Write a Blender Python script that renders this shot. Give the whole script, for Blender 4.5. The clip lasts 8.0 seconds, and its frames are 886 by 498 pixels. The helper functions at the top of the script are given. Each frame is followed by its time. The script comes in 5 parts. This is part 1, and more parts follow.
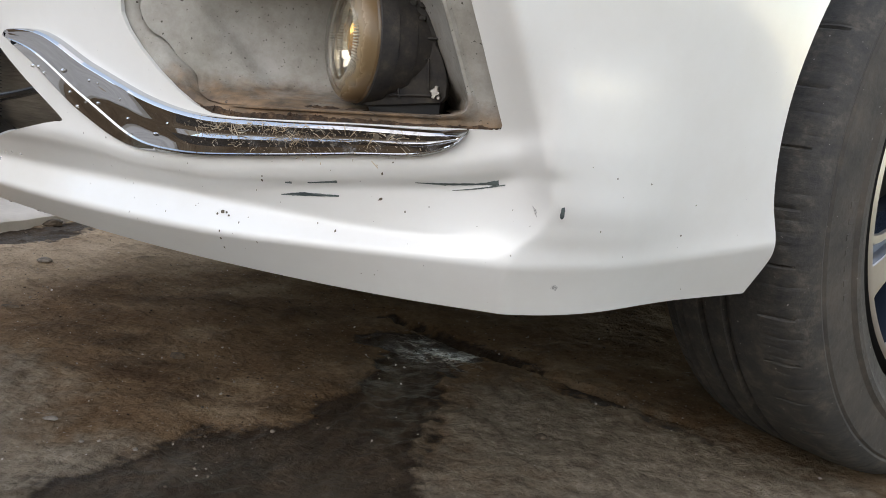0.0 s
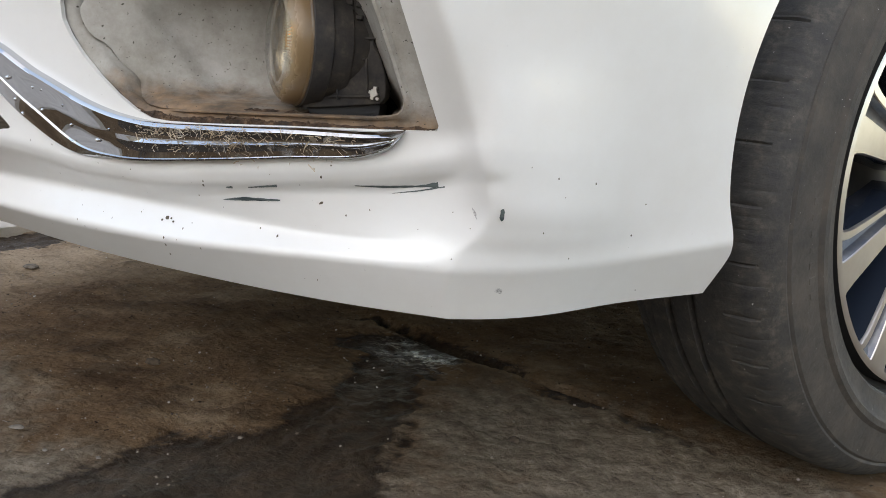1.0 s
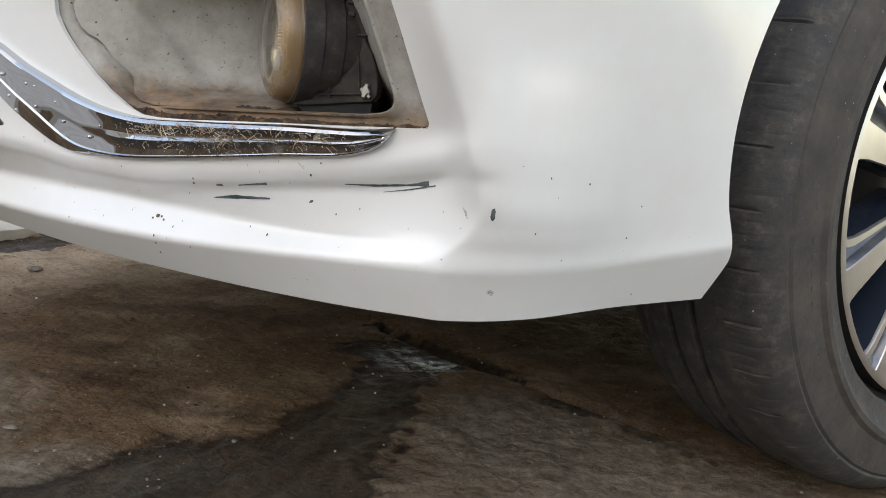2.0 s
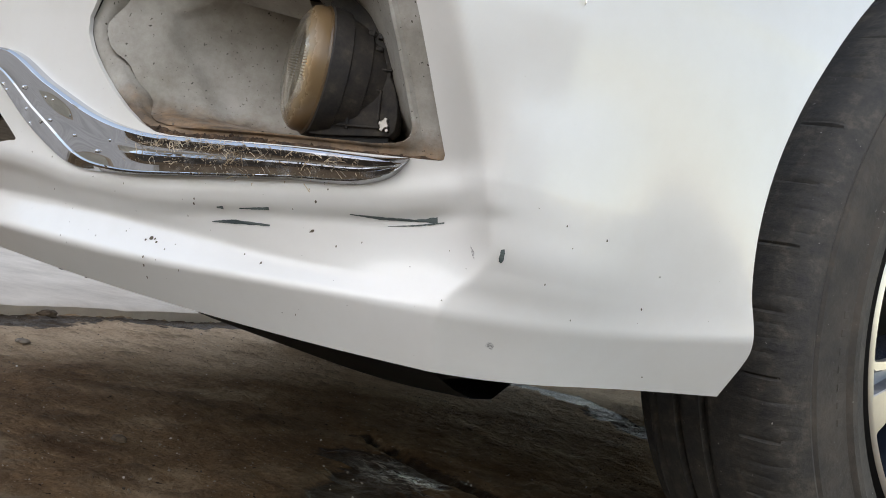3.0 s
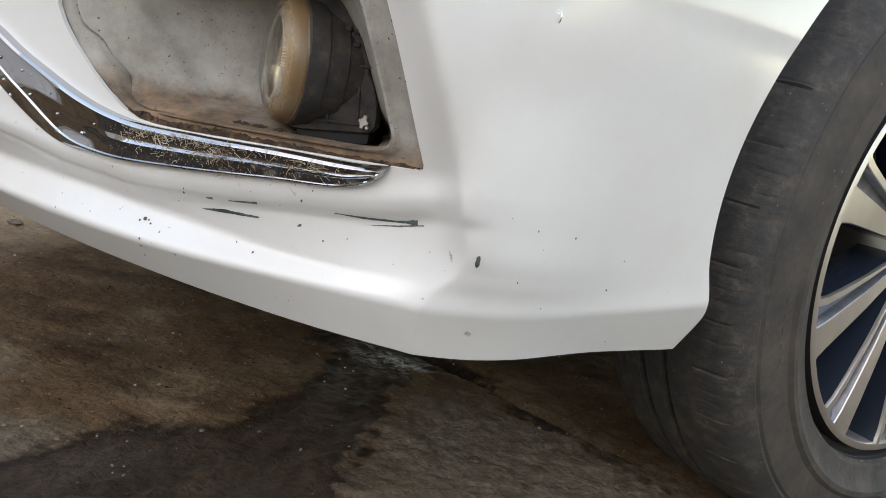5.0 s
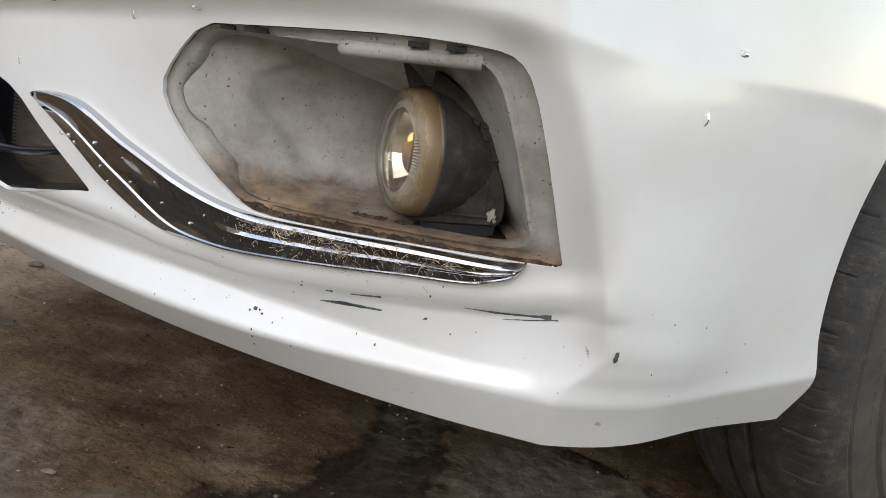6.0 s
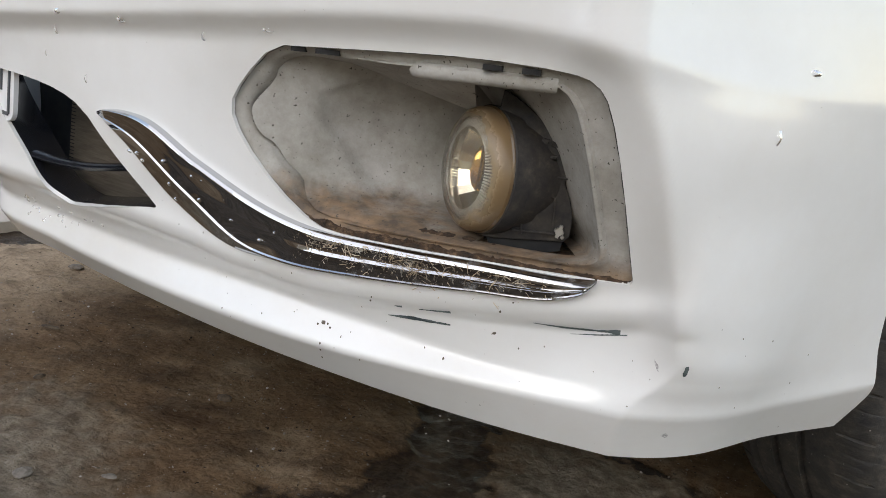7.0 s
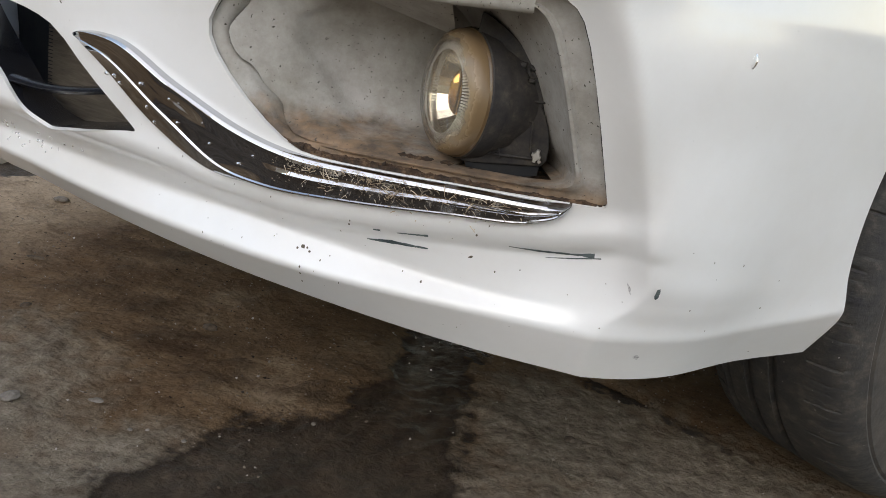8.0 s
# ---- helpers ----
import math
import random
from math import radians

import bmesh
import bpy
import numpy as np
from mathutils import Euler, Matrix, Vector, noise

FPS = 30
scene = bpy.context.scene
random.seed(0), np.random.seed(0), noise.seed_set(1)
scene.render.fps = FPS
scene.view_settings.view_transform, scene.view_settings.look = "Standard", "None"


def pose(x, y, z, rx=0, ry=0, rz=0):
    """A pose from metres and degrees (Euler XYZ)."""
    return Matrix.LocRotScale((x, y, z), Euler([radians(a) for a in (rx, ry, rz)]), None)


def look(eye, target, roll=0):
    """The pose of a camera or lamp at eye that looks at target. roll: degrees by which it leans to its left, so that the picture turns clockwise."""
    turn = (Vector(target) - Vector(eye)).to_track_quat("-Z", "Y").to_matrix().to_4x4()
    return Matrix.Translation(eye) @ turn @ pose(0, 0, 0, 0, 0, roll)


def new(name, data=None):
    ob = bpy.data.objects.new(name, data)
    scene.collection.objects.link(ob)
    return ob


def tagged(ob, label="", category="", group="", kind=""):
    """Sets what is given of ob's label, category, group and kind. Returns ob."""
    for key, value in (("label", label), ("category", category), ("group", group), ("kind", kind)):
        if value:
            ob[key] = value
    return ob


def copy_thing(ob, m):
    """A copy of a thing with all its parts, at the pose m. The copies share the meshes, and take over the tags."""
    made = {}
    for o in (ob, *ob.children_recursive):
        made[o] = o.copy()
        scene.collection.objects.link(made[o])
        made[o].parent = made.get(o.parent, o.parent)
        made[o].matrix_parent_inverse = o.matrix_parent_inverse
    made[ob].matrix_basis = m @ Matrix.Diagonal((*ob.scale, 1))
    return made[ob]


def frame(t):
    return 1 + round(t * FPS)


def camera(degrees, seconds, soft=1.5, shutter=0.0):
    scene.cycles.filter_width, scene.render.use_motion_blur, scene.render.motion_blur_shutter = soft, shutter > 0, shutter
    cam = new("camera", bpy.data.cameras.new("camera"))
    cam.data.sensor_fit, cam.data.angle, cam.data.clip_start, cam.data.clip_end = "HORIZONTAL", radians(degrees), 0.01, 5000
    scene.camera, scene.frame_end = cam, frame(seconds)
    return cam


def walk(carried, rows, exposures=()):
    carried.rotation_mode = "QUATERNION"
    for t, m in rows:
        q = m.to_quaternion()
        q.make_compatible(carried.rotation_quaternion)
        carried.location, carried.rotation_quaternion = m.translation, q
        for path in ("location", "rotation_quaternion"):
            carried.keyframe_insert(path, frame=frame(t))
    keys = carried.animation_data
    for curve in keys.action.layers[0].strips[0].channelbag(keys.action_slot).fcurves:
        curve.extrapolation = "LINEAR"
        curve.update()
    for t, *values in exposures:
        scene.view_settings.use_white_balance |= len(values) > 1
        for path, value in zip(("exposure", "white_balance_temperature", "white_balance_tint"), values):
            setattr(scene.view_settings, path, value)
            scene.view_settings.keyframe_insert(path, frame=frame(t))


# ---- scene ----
cam = camera(58.3, 8.0, soft=0.8)
PATH = [
    (0, (0.251, 0.182, 0.358), (-0.02, 2.125, -0.031), 5.6),
    (0.5, (0.274, 0.193, 0.359), (-0.012, 2.134, -0.028), 5.5),
    (1, (0.295, 0.201, 0.363), (-0.007, 2.138, -0.032), 4.6),
    (1.2, (0.319, 0.213, 0.361), (-0.05, 2.141, -0.024), 4.1),
    (2.3, (0.305, 0.21, 0.35), (-0.021, 2.151, -0.007), 5.3),
    (2.5, (0.308, 0.212, 0.335), (-0.073, 2.159, 0.088), 6.4),
    (3, (0.316, 0.238, 0.282), (-0.102, 2.194, 0.303), 11.4),
    (3.5, (0.341, 0.248, 0.252), (-0.126, 2.193, 0.219), 9.9),
    (4, (0.345, 0.241, 0.267), (-0.197, 2.163, 0.163), 10.3),
    (4.2, (0.341, 0.237, 0.294), (-0.171, 2.161, 0.097), 10.1),
    (5.3, (0.267, 0.207, 0.421), (0.044, 2.14, -0.043), 10.7),
    (5.5, (0.239, 0.206, 0.426), (0.004, 2.137, -0.039), 9.5),
    (6, (0.187, 0.211, 0.442), (-0.016, 2.152, 0.004), 10.2),
    (6.5, (0.168, 0.206, 0.454), (-0.034, 2.143, -0.002), 9.8),
    (7, (0.149, 0.2, 0.455), (-0.081, 2.131, -0.014), 9.5),
    (7.5, (0.146, 0.196, 0.456), (-0.08, 2.121, -0.037), 9.1),
    (8, (0.161, 0.194, 0.446), (-0.019, 2.092, -0.157), 10.3),
]
walk(cam, [(t, look(eye, target, roll)) for t, eye, target, roll in PATH], exposures=[(0.0, -0.27, 7650, 9), (2.5, -0.32, 7650, 9), (3.5, -0.44, 7650, 9), (4.2, -0.36, 7650, 9), (5.5, -0.34, 7650, 9), (8.0, -0.36, 7650, 9)])


# ---- world and light ----
world = bpy.data.worlds.new("world")
scene.world = world
world.use_nodes = True
wn = world.node_tree
sky = wn.nodes.new("ShaderNodeTexSky")
sky.sky_type, sky.sun_disc = "NISHITA", False
sky.air_density, sky.dust_density, sky.ozone_density = 1.0, 0.3, 1.0
sky.sun_elevation, sky.sun_rotation = radians(32), radians(193)
haze = wn.nodes.new("ShaderNodeHueSaturation")
haze.inputs["Saturation"].default_value = 0.75
wn.links.new(sky.outputs[0], haze.inputs["Color"])
wn.links.new(haze.outputs[0], wn.nodes["Background"].inputs[0])
wn.nodes["Background"].inputs[1].default_value = 0.62
sun_data = bpy.data.lights.new("sun", "SUN")
sun_data.energy, sun_data.angle, sun_data.color = 0.86, radians(75), (1.0, 0.72, 0.43)
sun = new("sun", sun_data)
sun.matrix_world = look((-0.95, -4.13, 2.65), (0, 0, 0))


# ---- materials ----
def material(name, color=(0.5, 0.5, 0.5), rough=0.5, metal=0.0, **more):
    mat = bpy.data.materials.new(name)
    mat.use_nodes = True
    bsdf = mat.node_tree.nodes["Principled BSDF"]
    bsdf.inputs["Base Color"].default_value = (*color, 1)
    bsdf.inputs["Roughness"].default_value = rough
    bsdf.inputs["Metallic"].default_value = metal
    for key, value in more.items():
        bsdf.inputs[key.replace("_", " ")].default_value = value
    return mat


def node(mat, kind, **values):
    n = mat.node_tree.nodes.new("ShaderNode" + kind)
    for key, value in values.items():
        n.inputs[key].default_value = value
    return n


def link(mat, a, b):
    mat.node_tree.links.new(a, b)


def noise_of(mat, scale, detail=6.0, rough=0.6, stretch=None):
    n = node(mat, "TexNoise", Scale=scale, Detail=detail, Roughness=rough)
    tc = node(mat, "TexCoord")
    if stretch:
        mp = node(mat, "Mapping")
        mp.inputs["Scale"].default_value = stretch
        link(mat, tc.outputs["Object"], mp.inputs["Vector"])
        link(mat, mp.outputs[0], n.inputs["Vector"])
    else:
        link(mat, tc.outputs["Object"], n.inputs["Vector"])
    return n.outputs["Fac"]


def ramp(mat, fac, *stops):
    r = node(mat, "ValToRGB")
    el = r.color_ramp.elements
    while len(el) < len(stops):
        el.new(0.5)
    for e, (p, c) in zip(el, stops):
        e.position = p
        e.color = (*c, 1) if len(c) == 3 else c
    link(mat, fac, r.inputs[0])
    return r.outputs[0]


def mix(mat, fac, a, b):
    m = mat.node_tree.nodes.new("ShaderNodeMix")
    m.data_type = "RGBA"
    for sock, v in ((m.inputs[0], fac), (m.inputs[6], a), (m.inputs[7], b)):
        if isinstance(v, bpy.types.NodeSocket):
            link(mat, v, sock)
        elif isinstance(v, tuple):
            sock.default_value = (*v, 1)
        else:
            sock.default_value = v
    return m.outputs[2]


def bump(mat, fac, strength, distance):
    b = node(mat, "Bump", Strength=strength, Distance=distance)
    link(mat, fac, b.inputs["Height"])
    link(mat, b.outputs[0], mat.node_tree.nodes["Principled BSDF"].inputs["Normal"])
    return b


def base(mat, sock, name="Base Color"):
    link(mat, sock, mat.node_tree.nodes["Principled BSDF"].inputs[name])


def grey(v):
    return (v, v, v)


def speckle(mat, scale, edge, stretch=None):
    """Small dark specks: 1 in the specks, 0 elsewhere."""
    return ramp(mat, noise_of(mat, scale, 2.0, 0.5, stretch), (edge, grey(0)), (edge + 0.03, grey(1)))


paint = material("white_paint", (0.74, 0.75, 0.75), 0.30, Coat_Weight=1.0, Coat_Roughness=0.11)
film = ramp(paint, noise_of(paint, 9, 9, 0.65), (0.38, (0.74, 0.745, 0.74)), (0.72, (0.685, 0.68, 0.66)))
base(paint, mix(paint, speckle(paint, 260, 0.785), film, (0.20, 0.18, 0.15)))

chrome = material("chrome", (0.5, 0.5, 0.5), 0.04, 1.0)
spot = node(chrome, "TexCoord")
part_of = node(chrome, "SeparateXYZ")
link(chrome, spot.outputs["Object"], part_of.inputs[0])
dusty = node(chrome, "MapRange")
link(chrome, part_of.outputs[0], dusty.inputs[0])
for slot, value in zip((1, 2, 3, 4), (-0.05, 0.05, -0.12, 0.05)):
    dusty.inputs[slot].default_value = value
film_of = node(chrome, "Math")
link(chrome, dusty.outputs[0], film_of.inputs[0])
link(chrome, noise_of(chrome, 90, 8, 0.58), film_of.inputs[1])
cd = ramp(chrome, film_of.outputs[0], (0.56, grey(0)), (0.98, grey(0.8)))
base(chrome, mix(chrome, cd, (0.48, 0.49, 0.51), (0.27, 0.235, 0.185)))
base(chrome, ramp(chrome, film_of.outputs[0], (0.54, grey(0.02)), (0.88, grey(0.45))), "Roughness")
base(chrome, ramp(chrome, film_of.outputs[0], (0.58, grey(1)), (0.88, grey(0.4))), "Metallic")

recess = material("dusty_grey_plastic", (0.42, 0.40, 0.37), 0.75)
rd = ramp(recess, noise_of(recess, 19, 11, 0.72), (0.36, (0.44, 0.43, 0.405)), (0.66, (0.25, 0.235, 0.205)))
place = node(recess, "TexCoord")
split = node(recess, "SeparateXYZ")
link(recess, place.outputs["Object"], split.inputs[0])
creep = node(recess, "MapRange")
link(recess, split.outputs[2], creep.inputs[0])
for slot, value in zip((1, 2, 3, 4), (0.366, 0.334, 0.0, 1.0)):
    creep.inputs[slot].default_value = value
blot = node(recess, "MapRange")
link(recess, noise_of(recess, 32, 9, 0.7), blot.inputs[0])
blot.inputs[3].default_value, blot.inputs[4].default_value = -0.75, 0.60
rust = node(recess, "Math")
link(recess, creep.outputs[0], rust.inputs[0])
link(recess, blot.outputs[0], rust.inputs[1])
rd = mix(recess, ramp(recess, rust.outputs[0], (0.22, grey(0)), (0.75, grey(0.9))), rd, ramp(recess, noise_of(recess, 70, 6), (0.35, (0.080, 0.052, 0.032)), (0.65, (0.25, 0.155, 0.085))))
base(recess, mix(recess, speckle(recess, 380, 0.69), rd, (0.06, 0.052, 0.042)))
bump(recess, noise_of(recess, 300, 5), 0.3, 0.001)

mud = material("brown_dirt", (0.22, 0.14, 0.08), 0.9)
base(mud, ramp(mud, noise_of(mud, 90, 10, 0.7), (0.36, (0.012, 0.008, 0.005)), (0.53, (0.062, 0.034, 0.017)), (0.74, (0.28, 0.18, 0.11))))
bump(mud, noise_of(mud, 240, 8, 0.7), 0.8, 0.003)

black = material("black_plastic", (0.018, 0.02, 0.026), 0.62, Specular_IOR_Level=0.25)
base(black, ramp(black, noise_of(black, 40, 8), (0.35, (0.009, 0.0105, 0.014)), (0.75, (0.028, 0.027, 0.026))))
bump(black, noise_of(black, 500, 4), 0.2, 0.0006)
dusty_black = material("dusty_black_plastic", (0.04, 0.038, 0.036), 0.7, Specular_IOR_Level=0.3)
base(dusty_black, ramp(dusty_black, noise_of(dusty_black, 70, 9, 0.7), (0.34, (0.018, 0.018, 0.020)), (0.55, (0.042, 0.038, 0.035)), (0.75, (0.095, 0.080, 0.064))))
bump(dusty_black, noise_of(dusty_black, 400, 5), 0.25, 0.0008)
gloss_black = material("gloss_black", (0.015, 0.016, 0.02), 0.16)
gap_black = material("seam_black", (0.012, 0.012, 0.013), 0.8)

rubber = material("tyre_rubber", (0.028, 0.03, 0.034), 0.75)
rw = ramp(rubber, noise_of(rubber, 48, 12, 0.75), (0.34, (0.026, 0.027, 0.030)), (0.52, (0.048, 0.046, 0.043)), (0.70, (0.115, 0.102, 0.084)))
turned = node(rubber, "TexCoord")
round_axis = node(rubber, "VectorMath")
round_axis.operation = "MULTIPLY"
round_axis.inputs[1].default_value = (0, 1, 1)
link(rubber, turned.outputs["Object"], round_axis.inputs[0])
out_from = node(rubber, "VectorMath")
out_from.operation = "LENGTH"
link(rubber, round_axis.outputs[0], out_from.inputs[0])
wall_dust = node(rubber, "MapRange")
link(rubber, out_from.outputs["Value"], wall_dust.inputs[0])
for slot, value in zip((1, 2, 3, 4), (0.302, 0.286, 0.0, 0.75)):
    wall_dust.inputs[slot].default_value = value
rw = mix(rubber, wall_dust.outputs[0], rw, ramp(rubber, noise_of(rubber, 26, 8, 0.6), (0.35, (0.030, 0.026, 0.023)), (0.70, (0.085, 0.070, 0.056))))
base(rubber, mix(rubber, speckle(rubber, 300, 0.745), rw, (0.34, 0.33, 0.31)))
mottle = bump(rubber, noise_of(rubber, 42, 6, 0.6, (0.6, 1, 1)), 0.7, 0.0030)
grain = bump(rubber, noise_of(rubber, 130, 8, 0.7), 0.6, 0.0016)
link(rubber, mottle.outputs[0], grain.inputs["Normal"])

alloy = material("machined_alloy", (0.62, 0.60, 0.57), 0.32, 0.85)
base(alloy, ramp(alloy, noise_of(alloy, 18, 7), (0.3, (0.66, 0.64, 0.61)), (0.8, (0.48, 0.45, 0.42))))
alloy_dark = material("dark_blue_alloy_paint", (0.02, 0.028, 0.045), 0.25, 0.2, Coat_Weight=0.5)
alloy_grey = material("blue_grey_alloy_paint", (0.13, 0.15, 0.19), 0.3, 0.4, Coat_Weight=0.5)
base(alloy_grey, ramp(alloy_grey, noise_of(alloy_grey, 60, 8, 0.65), (0.35, (0.10, 0.115, 0.15)), (0.7, (0.22, 0.22, 0.22))))
scuffed = material("scuffed_rim_edge", (0.1, 0.1, 0.1), 0.6, 0.2)
base(scuffed, ramp(scuffed, noise_of(scuffed, 80, 8, 0.7), (0.42, (0.022, 0.022, 0.022)), (0.66, (0.16, 0.15, 0.14))))
steel = material("dull_steel", (0.45, 0.44, 0.42), 0.45, 0.9)

lens_glass = material("dusty_lens", (0.97, 0.93, 0.85), 0.03, IOR=1.45)
axis = node(lens_glass, "TexCoord")
flat = node(lens_glass, "VectorMath")
flat.operation = "MULTIPLY"
flat.inputs[1].default_value = (0, 1, 1)
link(lens_glass, axis.outputs["Object"], flat.inputs[0])
span = node(lens_glass, "VectorMath")
span.operation = "LENGTH"
link(lens_glass, flat.outputs[0], span.inputs[0])
cloud = node(lens_glass, "MapRange")
link(lens_glass, span.outputs["Value"], cloud.inputs[0])
for slot, value in zip((1, 2, 3, 4), (0.028, 0.043, -0.25, 0.70)):
    cloud.inputs[slot].default_value = value
murk = node(lens_glass, "Math")
link(lens_glass, cloud.outputs[0], murk.inputs[0])
link(lens_glass, noise_of(lens_glass, 55, 8, 0.65), murk.inputs[1])
base(lens_glass, ramp(lens_glass, murk.outputs[0], (0.40, (0.96, 0.93, 0.86)), (0.72, (0.50, 0.38, 0.24)), (1.0, (0.24, 0.16, 0.085))))
base(lens_glass, ramp(lens_glass, murk.outputs[0], (0.45, grey(0.02)), (0.95, grey(0.30))), "Roughness")
base(lens_glass, ramp(lens_glass, murk.outputs[0], (0.50, grey(0.97)), (0.95, grey(0.22))), "Transmission Weight")
reflector = material("reflector_silver", (0.78, 0.74, 0.65), 0.10, 1.0)
lens_rib = material("pale_lens_rib", (0.80, 0.80, 0.78), 0.25, Coat_Weight=0.6)
# tint that paints the lamp's warm upright reflection onto the bulb shield
amber = material("amber_shield", (0.80, 0.48, 0.16), 0.12, 1.0)
bezel = material("amber_dusty_bezel", (0.46, 0.36, 0.24), 0.34, Transmission_Weight=0.30, Coat_Weight=0.4)
along = node(bezel, "TexCoord")
away = node(bezel, "SeparateXYZ")
link(bezel, along.outputs["Object"], away.inputs[0])
stain = node(bezel, "MapRange")
link(bezel, away.outputs[0], stain.inputs[0])
for slot, value in zip((1, 2, 3, 4), (0.008, -0.014, -0.15, 0.45)):
    stain.inputs[slot].default_value = value
blur = node(bezel, "Math")
link(bezel, stain.outputs[0], blur.inputs[0])
link(bezel, noise_of(bezel, 40, 9, 0.65), blur.inputs[1])
base(bezel, ramp(bezel, blur.outputs[0], (0.26, (0.24, 0.19, 0.125)), (0.52, (0.19, 0.12, 0.055)), (0.85, (0.10, 0.055, 0.022))))
plate_white = material("plate_white", (0.74, 0.75, 0.76), 0.35)
plate_ink = material("plate_ink", (0.05, 0.055, 0.065), 0.45)
scratch_mat = material("scratched_dark_plastic", (0.055, 0.075, 0.08), 0.6)
base(scratch_mat, ramp(scratch_mat, noise_of(scratch_mat, 120, 6, 0.6, (0.3, 1, 3)), (0.35, (0.03, 0.045, 0.05)), (0.7, (0.13, 0.16, 0.16))))
rub_mat = material("rubbed_paint", (0.42, 0.43, 0.43), 0.6)
base(rub_mat, ramp(rub_mat, noise_of(rub_mat, 700, 4), (0.4, grey(0.62)), (0.65, grey(0.22))))
grime = material("stuck_grime", (0.10, 0.085, 0.065), 0.85)
water = material("water_drop", (1, 1, 1), 0.0, Transmission_Weight=1.0, IOR=1.33)
straw_mat = material("dry_straw", (0.50, 0.38, 0.22), 0.75)
base(straw_mat, ramp(straw_mat, noise_of(straw_mat, 55, 5), (0.3, (0.20, 0.14, 0.09)), (0.5, (0.46, 0.36, 0.25)), (0.7, (0.74, 0.66, 0.54))))

# Ground: damp brown earth over old concrete; "wet" is a stain of its own shape, plus two strips darkened for shade and
# reflection.
earth = material("earthy_concrete", (0.2, 0.16, 0.12), 0.85)
wet = node(earth, "Attribute")
wet.attribute_name = "wet"
dry = ramp(earth, noise_of(earth, 7, 12, 0.68), (0.34, (0.092, 0.056, 0.032)), (0.50, (0.178, 0.117, 0.067)), (0.66, (0.285, 0.208, 0.136)))
patchy = ramp(earth, noise_of(earth, 3.1, 5, 0.55), (0.42, grey(0)), (0.62, grey(1)))
dry = mix(earth, patchy, dry, ramp(earth, noise_of(earth, 24, 10, 0.7), (0.3, (0.082, 0.048, 0.026)), (0.75, (0.184, 0.118, 0.066))))
# paler earth: light painted on the far ground, bounce from unseen near ground
lit_ground_at = node(earth, "Attribute")
lit_ground_at.attribute_name = "lit_ground"
dry = mix(earth, lit_ground_at.outputs["Fac"], dry, ramp(earth, noise_of(earth, 11, 10, 0.7), (0.3, (0.36, 0.265, 0.180)), (0.7, (0.58, 0.445, 0.315))))
dry = mix(earth, ramp(earth, noise_of(earth, 170, 6, 0.7), (0.46, grey(0)), (0.66, grey(0.35))), dry, (0.050, 0.032, 0.021))
dry = mix(earth, ramp(earth, noise_of(earth, 240, 4, 0.65), (0.57, grey(0)), (0.70, grey(0.30))), dry, (0.27, 0.22, 0.17))
dry = mix(earth, speckle(earth, 150, 0.70), dry, (0.26, 0.23, 0.20))
dry = mix(earth, speckle(earth, 120, 0.70), dry, (0.03, 0.022, 0.016))
bare_at = node(earth, "Attribute")
bare_at.attribute_name = "bare"
dry = mix(earth, bare_at.outputs["Fac"], dry, ramp(earth, noise_of(earth, 48, 12, 0.75), (0.36, (0.125, 0.098, 0.070)), (0.52, (0.210, 0.172, 0.128)), (0.70, (0.34, 0.295, 0.232))))
damp_at = node(earth, "Attribute")
damp_at.attribute_name = "damp"
thin = node(earth, "Math")
thin.operation = "MULTIPLY"
thin.inputs[1].default_value = 0.62
link(earth, damp_at.outputs["Fac"], thin.inputs[0])
dry = mix(earth, thin.outputs[0], dry, (0.045, 0.027, 0.016))
edge_noise = node(earth, "MapRange")
link(earth, noise_of(earth, 38, 9, 0.7), edge_noise.inputs[0])
edge_noise.inputs[3].default_value, edge_noise.inputs[4].default_value = -0.50, 0.50
add = node(earth, "Math")
link(earth, wet.outputs["Fac"], add.inputs[0])
link(earth, edge_noise.outputs[0], add.inputs[1])
soak = ramp(earth, add.outputs[0], (0.38, grey(0)), (0.66, grey(0.94)))
rim_dark = ramp(earth, add.outputs[0], (0.62, grey(0)), (1.05, grey(1)))
damp = ramp(earth, noise_of(earth, 20, 12, 0.74, (1.6, 0.7, 1.0)), (0.34, (0.020, 0.014, 0.009)), (0.70, (0.085, 0.060, 0.040)))
pool = node(earth, "Attribute")
pool.attribute_name = "pool"
# pale streaks in the colour, painting the puddle's bright rippled reflections
glint_streaks = node(earth, "Math")
glint_streaks.operation = "MULTIPLY"
link(earth, pool.outputs["Fac"], glint_streaks.inputs[0])
link(earth, ramp(earth, noise_of(earth, 62, 7, 0.6, (0.8, 1.9, 1.0)), (0.535, grey(0)), (0.56, grey(1)), (0.585, grey(1)), (0.61, grey(0))), glint_streaks.inputs[1])
base(earth, mix(earth, glint_streaks.outputs[0], mix(earth, soak, dry, mix(earth, rim_dark, (0.018, 0.011, 0.007), damp)), (0.42, 0.39, 0.34)))
gloss = mix(earth, pool.outputs["Fac"], grey(0.55), ramp(earth, noise_of(earth, 55, 6, 0.6), (0.35, grey(0.12)), (0.6, grey(0.5))))
base(earth, mix(earth, soak, grey(0.95), gloss), "Roughness")
base(earth, mix(earth, soak, grey(0.05), mix(earth, pool.outputs["Fac"], grey(0.14), grey(0.36))), "Specular IOR Level")
coarse = bump(earth, noise_of(earth, 22, 8, 0.6), 1.0, 0.016)
